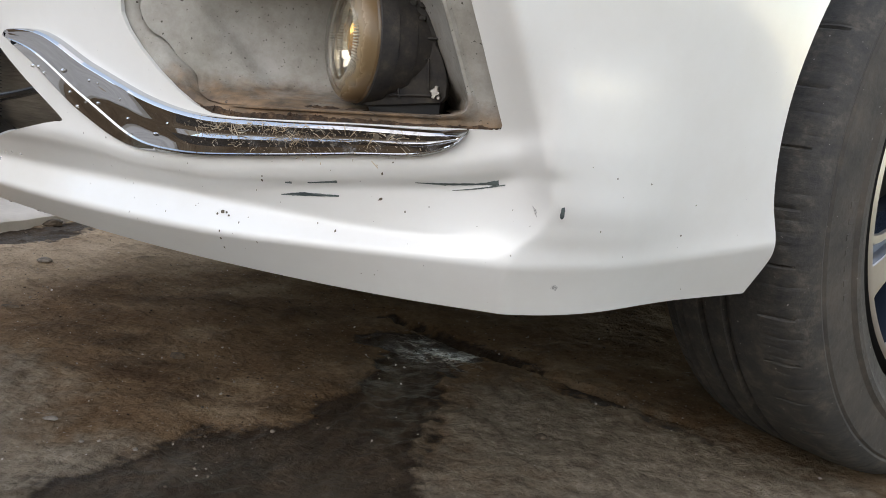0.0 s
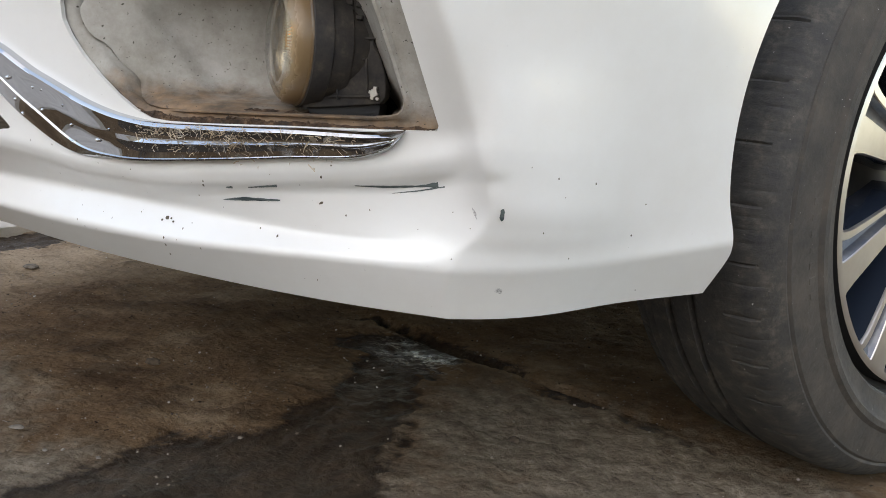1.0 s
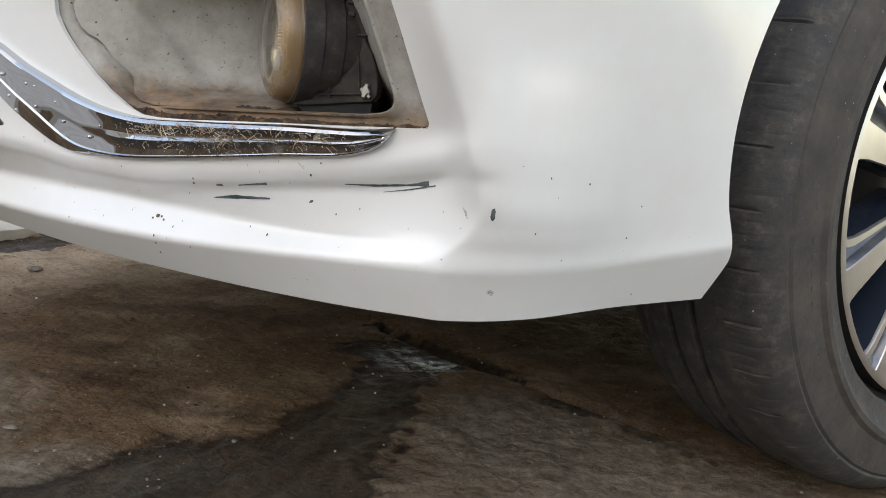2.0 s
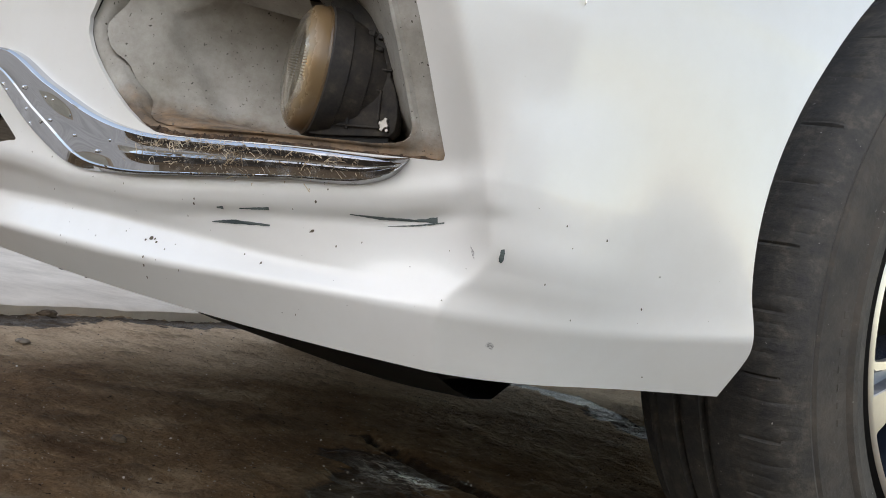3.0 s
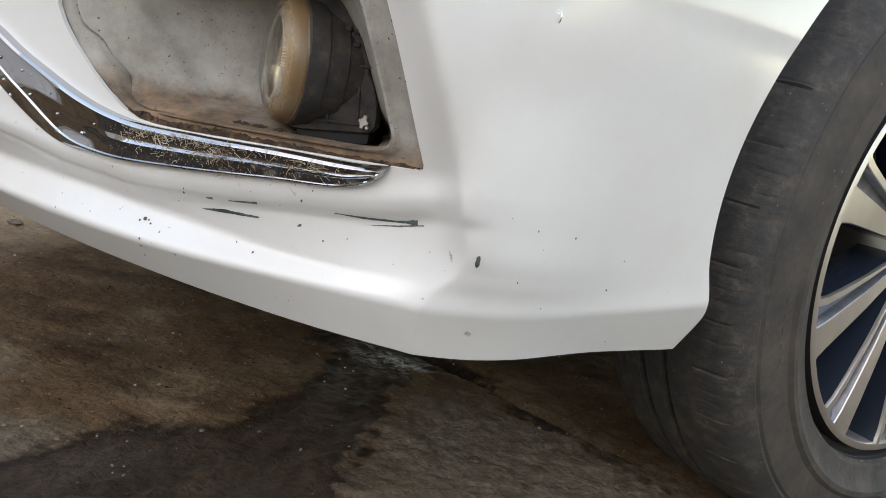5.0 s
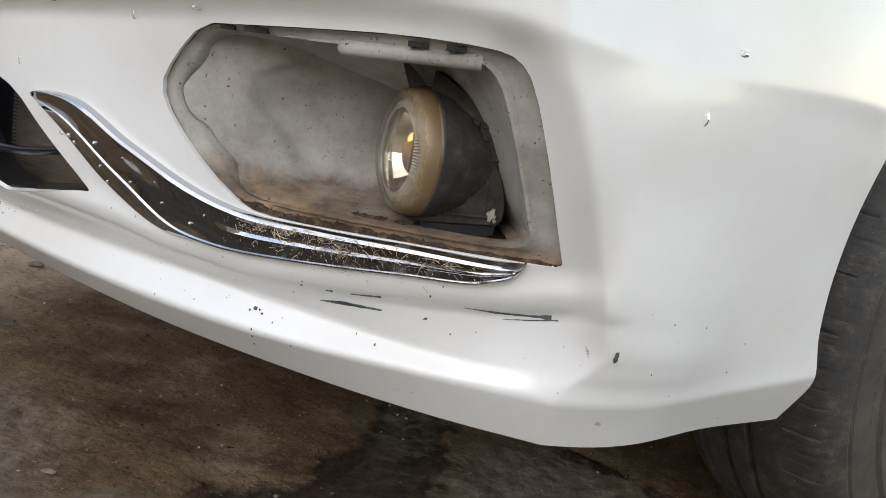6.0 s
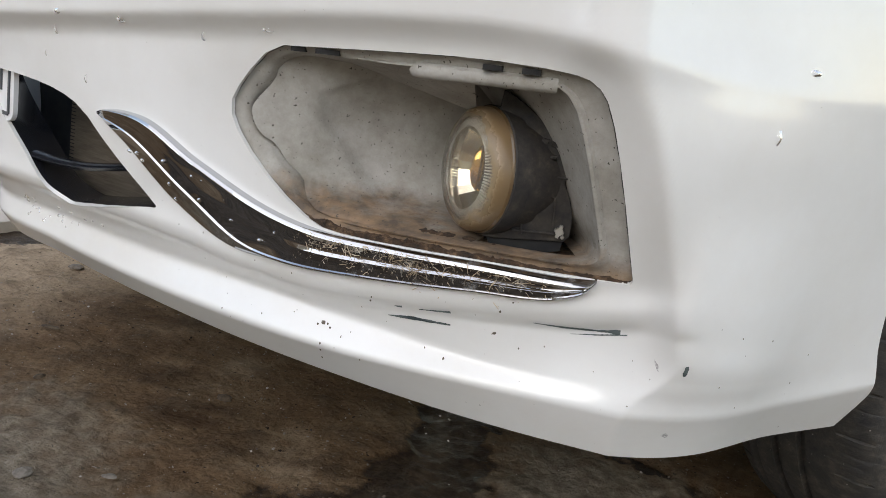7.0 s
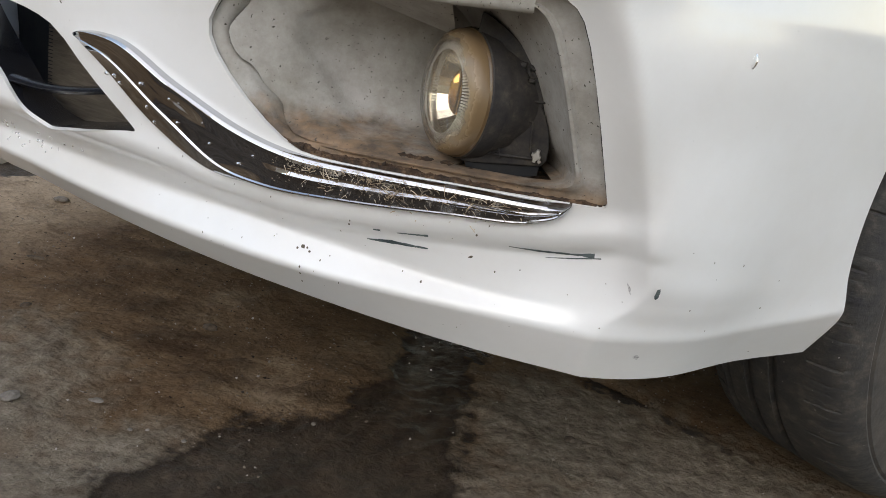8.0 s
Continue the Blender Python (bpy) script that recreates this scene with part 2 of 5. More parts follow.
fine = bump(earth, noise_of(earth, 105, 10, 0.70), 0.8, 0.006)
link(earth, coarse.outputs[0], fine.inputs["Normal"])

slab_mat = material("pale_concrete", (0.5, 0.48, 0.45), 0.85, Specular_IOR_Level=0.15)
base(slab_mat, ramp(slab_mat, noise_of(slab_mat, 5, 12, 0.7), (0.3, (0.40, 0.355, 0.31)), (0.7, (0.62, 0.56, 0.50))))
bump(slab_mat, noise_of(slab_mat, 60, 10, 0.7), 0.6, 0.006)
wall_mat = material("unseen_wall", (0.25, 0.23, 0.21), 0.9)
base(wall_mat, ramp(wall_mat, noise_of(wall_mat, 2.5, 10), (0.3, (0.42, 0.36, 0.29)), (0.7, (0.58, 0.51, 0.42))))
fins = material("condenser_fins", (0.17, 0.145, 0.115), 0.6, 0.3)
base(fins, ramp(fins, noise_of(fins, 30, 8, 0.6, (1, 1, 6)), (0.3, (0.11, 0.092, 0.072)), (0.7, (0.22, 0.188, 0.148))))


# ---- building helpers ----
def mesh_of(name, verts, faces, mats, smooth=True, angle=35.0):
    me = bpy.data.meshes.new(name)
    me.from_pydata([tuple(v) for v in verts], [], [tuple(f) for f in faces])
    for m in mats if isinstance(mats, (list, tuple)) else [mats]:
        me.materials.append(m)
    if smooth:
        me.polygons.foreach_set("use_smooth", [True] * len(me.polygons))
        if angle < 180:
            me.set_sharp_from_angle(angle=radians(angle))
    me.update()
    return me


def part_mesh(name, verts, faces, mats, parent, label="", smooth=True, angle=35.0):
    ob = new(name, mesh_of(name, verts, faces, mats, smooth, angle))
    if parent is not None:
        ob.parent = parent
    if label:
        tagged(ob, label)
    return ob


def part(name, bm, mat, parent, label="", smooth=True, angle=35.0):
    me = bpy.data.meshes.new(name)
    bm.to_mesh(me)
    bm.free()
    me.materials.append(mat)
    if smooth:
        me.polygons.foreach_set("use_smooth", [True] * len(me.polygons))
        me.set_sharp_from_angle(angle=radians(angle))
    ob = new(name, me)
    if parent is not None:
        ob.parent = parent
    if label:
        tagged(ob, label)
    return ob


def quads(nu, nv, loop_u=False, flip=False):
    out = []
    for i in range(nu if loop_u else nu - 1):
        for j in range(nv - 1):
            a, b = i * nv + j, (i + 1) % nu * nv + j
            q = (a, b, b + 1, a + 1)
            out.append(q[::-1] if flip else q)
    return out


def lathe(profile, n=96):
    """Verts and faces of a profile of (along, radius) turned round the x axis."""
    verts = [(a, r * math.cos(2 * math.pi * i / n), r * math.sin(2 * math.pi * i / n)) for i in range(n) for a, r in profile]
    return verts, quads(n, len(profile), True)


def spline(xs, ys):
    """A smooth curve through the knots, straight beyond them."""
    xs, ys = np.array(xs, float), np.array(ys, float)
    h = np.diff(xs)
    s = np.diff(ys) / h
    m = np.r_[s[0], (s[:-1] * h[1:] + s[1:] * h[:-1]) / (h[1:] + h[:-1]), s[-1]]

    def at(x):
        x = np.asarray(x, float)
        i = np.clip(np.searchsorted(xs, x) - 1, 0, len(h) - 1)
        u = (x - xs[i]) / h[i]
        c = np.clip(u, 0, 1)
        v = (1 + 2 * c) * (1 - c) ** 2 * ys[i] + c * (1 - c) ** 2 * h[i] * m[i] + c * c * (3 - 2 * c) * ys[i + 1] + c * c * (c - 1) * h[i] * m[i + 1]
        return v + np.where(u < 0, (x - xs[0]) * m[0], 0) + np.where(u > 1, (x - xs[-1]) * m[-1], 0)

    return at


def rounded(points, step=0.003, corner=2):
    """A closed outline with its corners cut round, in even steps."""
    p = np.array(points, float)
    for _ in range(corner):
        q = np.roll(p, -1, 0)
        p = np.stack([0.75 * p + 0.25 * q, 0.25 * p + 0.75 * q], 1).reshape(-1, p.shape[1])
    q = np.roll(p, -1, 0)
    out = []
    for a, b in zip(p, q):
        n = max(1, int(np.linalg.norm(b - a) / step))
        out += [a + (b - a) * k / n for k in range(n)]
    return np.array(out)


def inside(poly, x, z):
    """Which of the points x, z lie inside the outline."""
    hit = np.zeros(x.shape, bool)
    for (x0, z0), (x1, z1) in zip(poly, np.roll(poly, -1, 0)):
        if z0 != z1:
            hit ^= ((z0 > z) != (z1 > z)) & (x < (x1 - x0) * (z - z0) / (z1 - z0) + x0)
    return hit


# ---- the bumper's form: depth y over x and height z ----
KNOTS = [-0.60, -0.46, -0.38, -0.28, -0.165, -0.08, 0.0, 0.10, 0.15, 0.209, 0.215, 0.2215, 0.28, 0.34, 0.40, 0.50]
LOOP = [spline(KNOTS, y) for y in (
    [1.45, 1.050, 0.922, 0.860, 0.803, 0.770, 0.746, 0.722, 0.713, 0.7060, 0.7053, 0.7070, 0.731, 0.779, 0.818, 0.890],  # lip, lower edge
    [1.42, 1.030, 0.902, 0.841, 0.784, 0.750, 0.724, 0.702, 0.695, 0.6892, 0.6886, 0.6902, 0.713, 0.757, 0.795, 0.865],  # lip, crease
    [1.41, 1.025, 0.904, 0.848, 0.796, 0.764, 0.738, 0.713, 0.7025, 0.6912, 0.6900, 0.6910, 0.712, 0.756, 0.795, 0.866],  # foot of the hollow
    [1.40, 1.015, 0.890, 0.834, 0.781, 0.754, 0.7302, 0.7062, 0.6996, 0.6956, 0.6948, 0.6946, 0.711, 0.751, 0.792, 0.868],  # under the shelf
    [1.40, 1.010, 0.882, 0.825, 0.773, 0.747, 0.722, 0.700, 0.693, 0.6885, 0.6890, 0.6915, 0.708, 0.747, 0.791, 0.880],  # shelf
    [1.36, 0.985, 0.868, 0.814, 0.766, 0.741, 0.716, 0.688, 0.676, 0.6655, 0.6648, 0.6678, 0.697, 0.738, 0.789, 0.900],  # half-way up the vent
    [1.33, 0.970, 0.858, 0.808, 0.762, 0.729, 0.700, 0.670, 0.656, 0.6458, 0.6460, 0.6486, 0.679, 0.726, 0.783, 0.895],  # under the brow
    [1.31, 0.955, 0.846, 0.796, 0.750, 0.717, 0.688, 0.659, 0.6472, 0.6390, 0.6400, 0.6430, 0.676, 0.723, 0.780, 0.892],  # brow
    [1.30, 0.945, 0.838, 0.789, 0.743, 0.709, 0.681, 0.652, 0.6418, 0.6345, 0.6355, 0.6386, 0.672, 0.719, 0.776, 0.888],  # above it
)]
# where the front turns into the flank, by height
CREST = spline([0.213, 0.245, 0.262, 0.275, 0.288, 0.309, 0.345, 0.380, 0.413, 0.431, 0.4485, 0.462, 0.475, 0.64],
               [0.222, 0.223, 0.230, 0.244, 0.2525, 0.2465, 0.2338, 0.2222, 0.2109, 0.2031, 0.1932, 0.186, 0.182, 0.180])


def loop(k, x, crest):
    """Depth of the k-th loop at x, its corner moved to the crest."""
    near = math.exp(-((x - 0.215) / 0.085) ** 2)
    return float(LOOP[k](x - (crest - 0.215) * near))


Z_LIP = spline([-0.5, -0.2, 0.0, 0.2, 0.25, 0.32, 0.4], [0.222, 0.219, 0.214, 0.213, 0.214, 0.219, 0.225])
Z_CREASE = spline([-0.5, -0.25, 0.0, 0.15, 0.25, 0.32, 0.41], [0.243, 0.240, 0.241, 0.248, 0.251, 0.255, 0.267])
Z_FOOT = spline([-0.3, -0.15, -0.04, 0.02, 0.15, 0.2, 0.3, 0.42], [0.262, 0.264, 0.266, 0.264, 0.260, 0.262, 0.268, 0.280])
Z_UNDER = spline([-0.3, -0.12, -0.06, 0.0, 0.06, 0.12, 0.18, 0.23, 0.3], [0.280, 0.280, 0.273, 0.2735, 0.281, 0.289, 0.297, 0.308, 0.312])
Z_BROW = spline([-0.3, -0.187, -0.08, 0.04, 0.11, 0.15, 0.19, 0.25, 0.3], [0.420, 0.433, 0.446, 0.4595, 0.4635, 0.4618, 0.4560, 0.4520, 0.4520])
TOP = 0.64


def column(x, crest):
    """Heights and depths of the knots of one upright section."""
    y = [loop(k, x, crest) for k in range(9)]
    z0, z1, z2, z3, zb = (float(g(x)) for g in (Z_LIP, Z_CREASE, Z_FOOT, Z_UNDER, Z_BROW))
    z2, z3 = max(z2, z1 + 0.011), max(z3, z2 + 0.008, z1 + 0.02)
    k = min(1.0, max(0.0, (x - 0.220) / 0.030))
    k = k * k * (3 - 2 * k)
    rise = (y[5] - y[2]) / (0.39 - z2)
    k3 = min(1.0, max(0.0, (x - 0.188) / 0.082))
    k3 = k3 * k3 * (3 - 2 * k3)
    # a rolled ledge under the trim, dying out into a plain slope past the corner
    ledge = [y[3] + 0.0016, y[4] + 0.0022, y[4] - 0.0012, y[4]]
    y3, y4a, y4b, y4 = (a + (y[2] + rise * (z3 + up - z2) - a) * share for a, up, share in zip(ledge, (0.0, 0.0065, 0.015, 0.03), (k3, k, k, k)))
    ends = [(z0, y[0], 0), (z1, y[1], 0.0035), (z2, y[2], 0.004), (z3, y3, 0.003), (z3 + 0.0065, y4a, 0.003), (z3 + 0.015, y4b, 0.004), (z3 + 0.03, y4, 0.006), (0.39, y[5], 0.02), (zb, y[6], 0.010), (zb + 0.013, y[7], 0.0022), (0.53, y[8], 0.03), (TOP, y[8] + 0.006, 0)]
    return filleted(ends)


def filleted(ends):
    """A broken line through (z, y, reach), straight but for its corners, which are rounded within their reach."""
    zs, ys, ms = [ends[0][0]], [ends[0][1]], [(ends[1][1] - ends[0][1]) / (ends[1][0] - ends[0][0])]
    for (za, ya, _), (z, y, r), (zb, yb, _) in zip(ends, ends[1:], ends[2:]):
        r = min(r, 0.45 * (z - za), 0.45 * (zb - z))
        m0, m1 = (y - ya) / (z - za), (yb - y) / (zb - z)
        zs += [z - r, z + r]
        ys += [y - m0 * r, y + m1 * r]
        ms += [m0, m1]
    zs.append(ends[-1][0]), ys.append(ends[-1][1]), ms.append(ms[-1])
    zs, ys, ms = np.array(zs), np.array(ys), np.array(ms)

    def at(z):
        i = min(max(int(np.searchsorted(zs, z)) - 1, 0), len(zs) - 2)
        h = zs[i + 1] - zs[i]
        u = (z - zs[i]) / h
        if u < 0 or u > 1:
            j = i if u < 0 else i + 1
            return ys[j] + ms[j] * (z - zs[j])
        return (1 + 2 * u) * (1 - u) ** 2 * ys[i] + u * (1 - u) ** 2 * h * ms[i] + u * u * (3 - 2 * u) * ys[i + 1] + u * u * (u - 1) * h * ms[i + 1]

    return at


# the brow's step runs on round the vent's corner and dies out down the crest
STEP = [(0.255, 0.286), (0.2462, 0.309), (0.2338, 0.345), (0.2222, 0.380), (0.2109, 0.413), (0.2031, 0.431), (0.1932, 0.4485), (0.181, 0.462), (0.1686, 0.470), (0.154, 0.4746)]


def skin(x, z):
    y = float(column(x, float(CREST(z)))(z))
    if 0.280 < z < 0.56 and 0.10 < x < 0.40:
        d = 9.0
        for (ax, az), (bx, bz) in zip(STEP, STEP[1:]):
            t = min(1.0, max(0.0, ((x - ax) * (bx - ax) + (z - az) * (bz - az)) / ((bx - ax) ** 2 + (bz - az) ** 2)))
            d = min(d, math.hypot(x - ax - t * (bx - ax), z - az - t * (bz - az)))
        outside = x > float(np.interp(z, [q[1] for q in STEP], [q[0] for q in STEP]))
        fade = min(1.0, max(0.0, (z - 0.280) / 0.05)) * min(1.0, max(0.0, (x - 0.10) / 0.06))
        if outside:
            y -= 0.0055 * fade * math.exp(-max(0.0, d - 0.003) / 0.055)
        else:
            y -= 0.0055 * fade * math.exp(-((d / 0.0135) ** 2))
    return y


def on_skin(x, z, out=0.0):
    """A place on the bumper's skin, moved out of it by so much."""
    e = 0.003
    n = Vector(((skin(x + e, z) - skin(x - e, z)) / (2 * e), -1, (skin(x, z + e) - skin(x, z - e)) / (2 * e))).normalized()
    return Vector((x, skin(x, z), z)) + n * out


# The car points to FORE; its left side faces SIDE.
FORE, SIDE = Vector((-0.73, -0.68, 0)).normalized(), Vector((0.68, -0.73, 0)).normalized()
HUB = Vector((0.676, 1.060, 0.318))
car = tagged(new("car"), "white car with a wet, scratched front bumper, parked on dirty ground", "car")
car.location = (HUB.x, HUB.y, 0)
OFF = -car.location


def under_car(ob):
    """Hangs a part made in world places under the car."""
    ob.parent = car
    ob.location = OFF
    return ob


# outlines in x and z
VENT = rounded([(-0.047, 0.4435), (-0.071, 0.418), (-0.083, 0.3965), (-0.071, 0.3745), (-0.0385, 0.3460), (-0.006, 0.3275), (0.0225, 0.3258), (0.095, 0.3305), (0.1506, 0.3333), (0.204, 0.3362), (0.2115, 0.3375), (0.2085, 0.346),
                (0.190, 0.402), (0.1745, 0.4415), (0.164, 0.4535), (0.148, 0.457), (0.095, 0.4565), (0.041, 0.452), (-0.015, 0.4465)], 0.003, 1)
INNER = rounded([(-0.036, 0.4395), (-0.0488, 0.430), (-0.0507, 0.420), (-0.0645, 0.402), (-0.0654, 0.3936), (-0.0582, 0.3807), (-0.0456, 0.3751), (-0.0372, 0.3625), (-0.0259, 0.3547), (-0.0218, 0.3433), (-0.0031, 0.3335), (0.028, 0.335), (0.068, 0.337),
                 (0.1317, 0.340), (0.172, 0.342), (0.1885, 0.3476), (0.1820, 0.3677), (0.1640, 0.418), (0.1525, 0.4415), (0.140, 0.4490), (0.0989, 0.4475), (0.0533, 0.4445), (0.0153, 0.4425), (-0.0183, 0.4405)], 0.003, 1)
GRILLE = rounded([(-0.375, 0.384), (-0.338, 0.383), (-0.294, 0.381), (-0.2567, 0.3775), (-0.229, 0.369), (-0.1956, 0.3416), (-0.150, 0.3115), (-0.142, 0.3055), (-0.155, 0.3045), (-0.194, 0.2942), (-0.246, 0.280), (-0.257, 0.280), (-0.2896, 0.2966), (-0.3277, 0.3367)], 0.003, 1)
ARCH = spline([0.20, 0.212, 0.225, 0.238, 0.251, 0.258, 0.267, 0.30, 0.34, 0.38, 0.42, 0.46, 0.50, 0.54, 0.64], [0.3915, 0.3965, 0.4025, 0.4085, 0.4142, 0.4165, 0.4165, 0.4086, 0.405, 0.4076, 0.416, 0.4295, 0.447, 0.469, 0.535])


def thicken(ob, thick, angle=48):
    """Gives a sheet its thickness, with crisp rims."""
    mod = ob.modifiers.new("thickness", "SOLIDIFY")
    mod.thickness, mod.offset = thick, -1
    me = bpy.data.meshes.new_from_object(ob.evaluated_get(bpy.context.evaluated_depsgraph_get()))
    ob.modifiers.clear()
    ob.data = me
    me.set_sharp_from_angle(angle=radians(angle))
    return ob


def bumper():
    nx, nz = 420, 200
    u = np.linspace(0, 1, nx)
    grid_x, grid_z = np.zeros((nx, nz)), np.zeros((nx, nz))
    for i in range(nx):
        lo = float(Z_LIP(min(-0.62 + u[i] * 1.02, 0.40)))
        v = np.linspace(0, 1, nz)
        z = lo + (TOP - lo) * (0.50 * v + 0.50 * v ** 3)
        grid_z[i] = z
        grid_x[i] = -0.62 + u[i] * (ARCH(z) + 0.62)
    keep = np.ones((nx - 1, nz - 1), bool)
    for poly in (VENT, GRILLE):
        cx = (grid_x[:-1, :-1] + grid_x[1:, :-1] + grid_x[:-1, 1:] + grid_x[1:, 1:]) / 4
        cz = (grid_z[:-1, :-1] + grid_z[1:, :-1] + grid_z[:-1, 1:] + grid_z[1:, 1:]) / 4
        gone = inside(poly, cx, cz)
        keep &= ~gone
        wide = np.zeros((nx + 1, nz + 1), int)
        wide[1:-1, 1:-1] = gone
        count = wide[:-1, :-1] + wide[1:, :-1] + wide[:-1, 1:] + wide[1:, 1:]
        rim = (count > 0) & (count < 4)
        d = np.full((nx, nz), 9.0)
        best_x, best_z = grid_x.copy(), grid_z.copy()
        for (px, pz), (qx, qz) in zip(poly, np.roll(poly, -1, 0)):
            ex, ez = qx - px, qz - pz
            t = np.clip(((grid_x - px) * ex + (grid_z - pz) * ez) / (ex * ex + ez * ez), 0, 1)
            fx, fz = px + t * ex, pz + t * ez
            dd = np.hypot(grid_x - fx, grid_z - fz)
            m = dd < d
            d[m], best_x[m], best_z[m] = dd[m], fx[m], fz[m]
        grid_x[rim], grid_z[rim] = best_x[rim], best_z[rim]
    verts = []
    for i in range(nx):
        for j in range(nz):
            verts.append((grid_x[i, j], skin(grid_x[i, j], grid_z[i, j]), grid_z[i, j]))
    faces = [(i * nz + j, (i + 1) * nz + j, (i + 1) * nz + j + 1, i * nz + j + 1) for i in range(nx - 1) for j in range(nz - 1) if keep[i, j]]
    ob = under_car(part_mesh("bumper_cover", verts, faces, paint, None, "white painted bumper cover with chips, scratches and water drops", angle=180))
    bm = bmesh.new()
    bm.from_mesh(ob.data)
    bmesh.ops.remove_doubles(bm, verts=bm.verts, dist=0.0005)
    bmesh.ops.delete(bm, geom=[v for v in bm.verts if not v.link_faces], context="VERTS")
    for f in bm.faces:
        f.smooth = True
    bm.to_mesh(ob.data)
    bm.free()
    return thicken(ob, 0.0032)


cover = bumper()


def under_cover(ob):
    ob.parent = cover
    return ob


# ---- lower edge, rest of the car ----
def rest_of_car():
    # black undertray below and behind the lip
    xs = np.linspace(-0.58, 0.40, 60)
    verts = []
    for x in xs:
        y, z = float(LOOP[0](x)), float(Z_LIP(x))
        n = Vector((float(LOOP[0](x + 0.01) - LOOP[0](x - 0.01)) / 0.02, -1, 0)).normalized()
        up = min(1.0, max(0.0, (-0.08 - x) / 0.14))
        sag = math.exp(-((x - 0.10) / 0.16) ** 2)
        for back, dz in ((0.004, 0.012), (0.030, 0.004), (0.08, -0.010), (0.14, -0.026), (0.20, -0.038), (0.27, -0.046), (0.29, -0.044), (0.6, -0.01)):
            verts.append((x - n.x * back, y - n.y * back, z + dz + 0.055 * up * min(1.0, back / 0.1) - 0.008 * sag * min(1.0, back / 0.2)))
    under_car(part_mesh("undertray", verts, quads(60, 8), black, None, "dirty black plastic undertray"))
    # body: sections along the car, from the bumper's inside back to the tail
    secs = []
    for s, low, high, half, roof in ((0.62, 0.60, 0.70, 0.50, 0), (0.45, 0.68, 0.78, 0.70, 0), (-0.35, 0.70, 0.98, 0.83, 0), (-0.45, 0.25, 1.02, 0.86, 0.03), (-1.05, 0.25, 1.44, 0.86, 1), (-2.3, 0.25, 1.46, 0.86, 1), (-3.0, 0.25, 1.10, 0.85, 0.4), (-3.45, 0.30, 0.95, 0.76, 0)):
        ring = []
        for k in range(28):
            a = 2 * math.pi * k / 28
            cx, cz = math.copysign(abs(math.cos(a)) ** 0.35, math.cos(a)), math.copysign(abs(math.sin(a)) ** 0.35, math.sin(a))
            w = half * (1 - 0.16 * roof * max(0.0, cz))
            place = HUB - SIDE * 0.80 + FORE * s + SIDE * (w * cx)
            ring.append((place.x, place.y, (low + high) / 2 + (high - low) / 2 * cz))
        secs.append(ring)
    verts = [p for r in secs for p in r]
    faces = []
    for i in range(len(secs) - 1):
        for k in range(28):
            a, b = i * 28 + k, i * 28 + (k + 1) % 28
            faces.append((a, b, b + 28, a + 28))
    faces += [tuple(range(28))[::-1], tuple(range((len(secs) - 1) * 28, len(secs) * 28))]
    return verts, faces


body_verts, body_faces = rest_of_car()


def underbody():
    """Floor and engine bay between the wheels."""
    bm = bmesh.new()
    m = Matrix.Translation(HUB - SIDE * 0.80 - FORE * 0.12 + Vector((0, 0, 0.14))) @ pose(0, 0, 0, 0, 0, math.degrees(math.atan2(FORE.y, FORE.x))) @ Matrix.Diagonal((1.30, 1.06, 0.44, 1))
    bmesh.ops.create_cube(bm, size=1.0, matrix=m)
    bmesh.ops.bevel(bm, geom=bm.edges[:], offset=0.03, segments=2, affect="EDGES", profile=0.5)
    under_car(part("underbody", bm, black, None, "black underbody"))


underbody()


# ---- wheel ----
def tyre_mesh(r, width):
    """A tyre round the x axis, its outer face towards +x."""
    h = width / 2
    prof = [(-h + 0.010, 0.222), (-h - 0.006, 0.250), (-h - 0.004, 0.275), (-h + 0.006, r - 0.016), (-h + 0.018, r - 0.005), (-h + 0.030, r - 0.0015)]
    grooves = (-0.050, -0.022, 0.006)
    inner = []
    for g in grooves:
        inner += [(g - 0.0048, r), (g - 0.0036, r - 0.006), (g + 0.0036, r - 0.006), (g + 0.0048, r)]
    for g0, g1 in zip((-h + 0.03, *grooves), (*grooves, h - 0.03)):
        inner += [(g0 + (g1 - g0) * k, r) for k in (0.35, 0.65)]
    inner.sort()
    prof += inner
    prof += [(h - 0.030, r - 0.0015), (h - 0.023, r - 0.003), (h - 0.016, r - 0.0065), (h - 0.010, r - 0.011), (h - 0.005, r - 0.017), (h - 0.002, r - 0.022), (h - 0.0028, r - 0.0245), (h - 0.0005, r - 0.027),
             (h + 0.003, r - 0.045), (h + 0.0035, 0.262), (h + 0.0065, 0.258), (h + 0.0065, 0.2525), (h + 0.002, 0.249), (h - 0.003, 0.240), (h - 0.004, 0.2290), (h - 0.014, 0.223)]
    n = 1080
    verts = []
    for i in range(n):
        a = 2 * math.pi * i / n
        for w, rr in prof:
            d = 0.0
            if (w < -0.055 or w > 0.03) and rr > r - 0.02:
                worn = noise.noise(Vector((i * 0.11, w * 90, 0)))
                d = 0.0007 if i % (10 if (i // 30) % 2 else 6) < 1 and worn > -0.12 else 0.0
                if i % 27 == 13 and 0.040 < abs(w) < 0.07:
                    d = 0.0024
            rr -= d
            verts.append((w, rr * math.cos(a), rr * math.sin(a)))
    return verts, quads(n, len(prof), True)


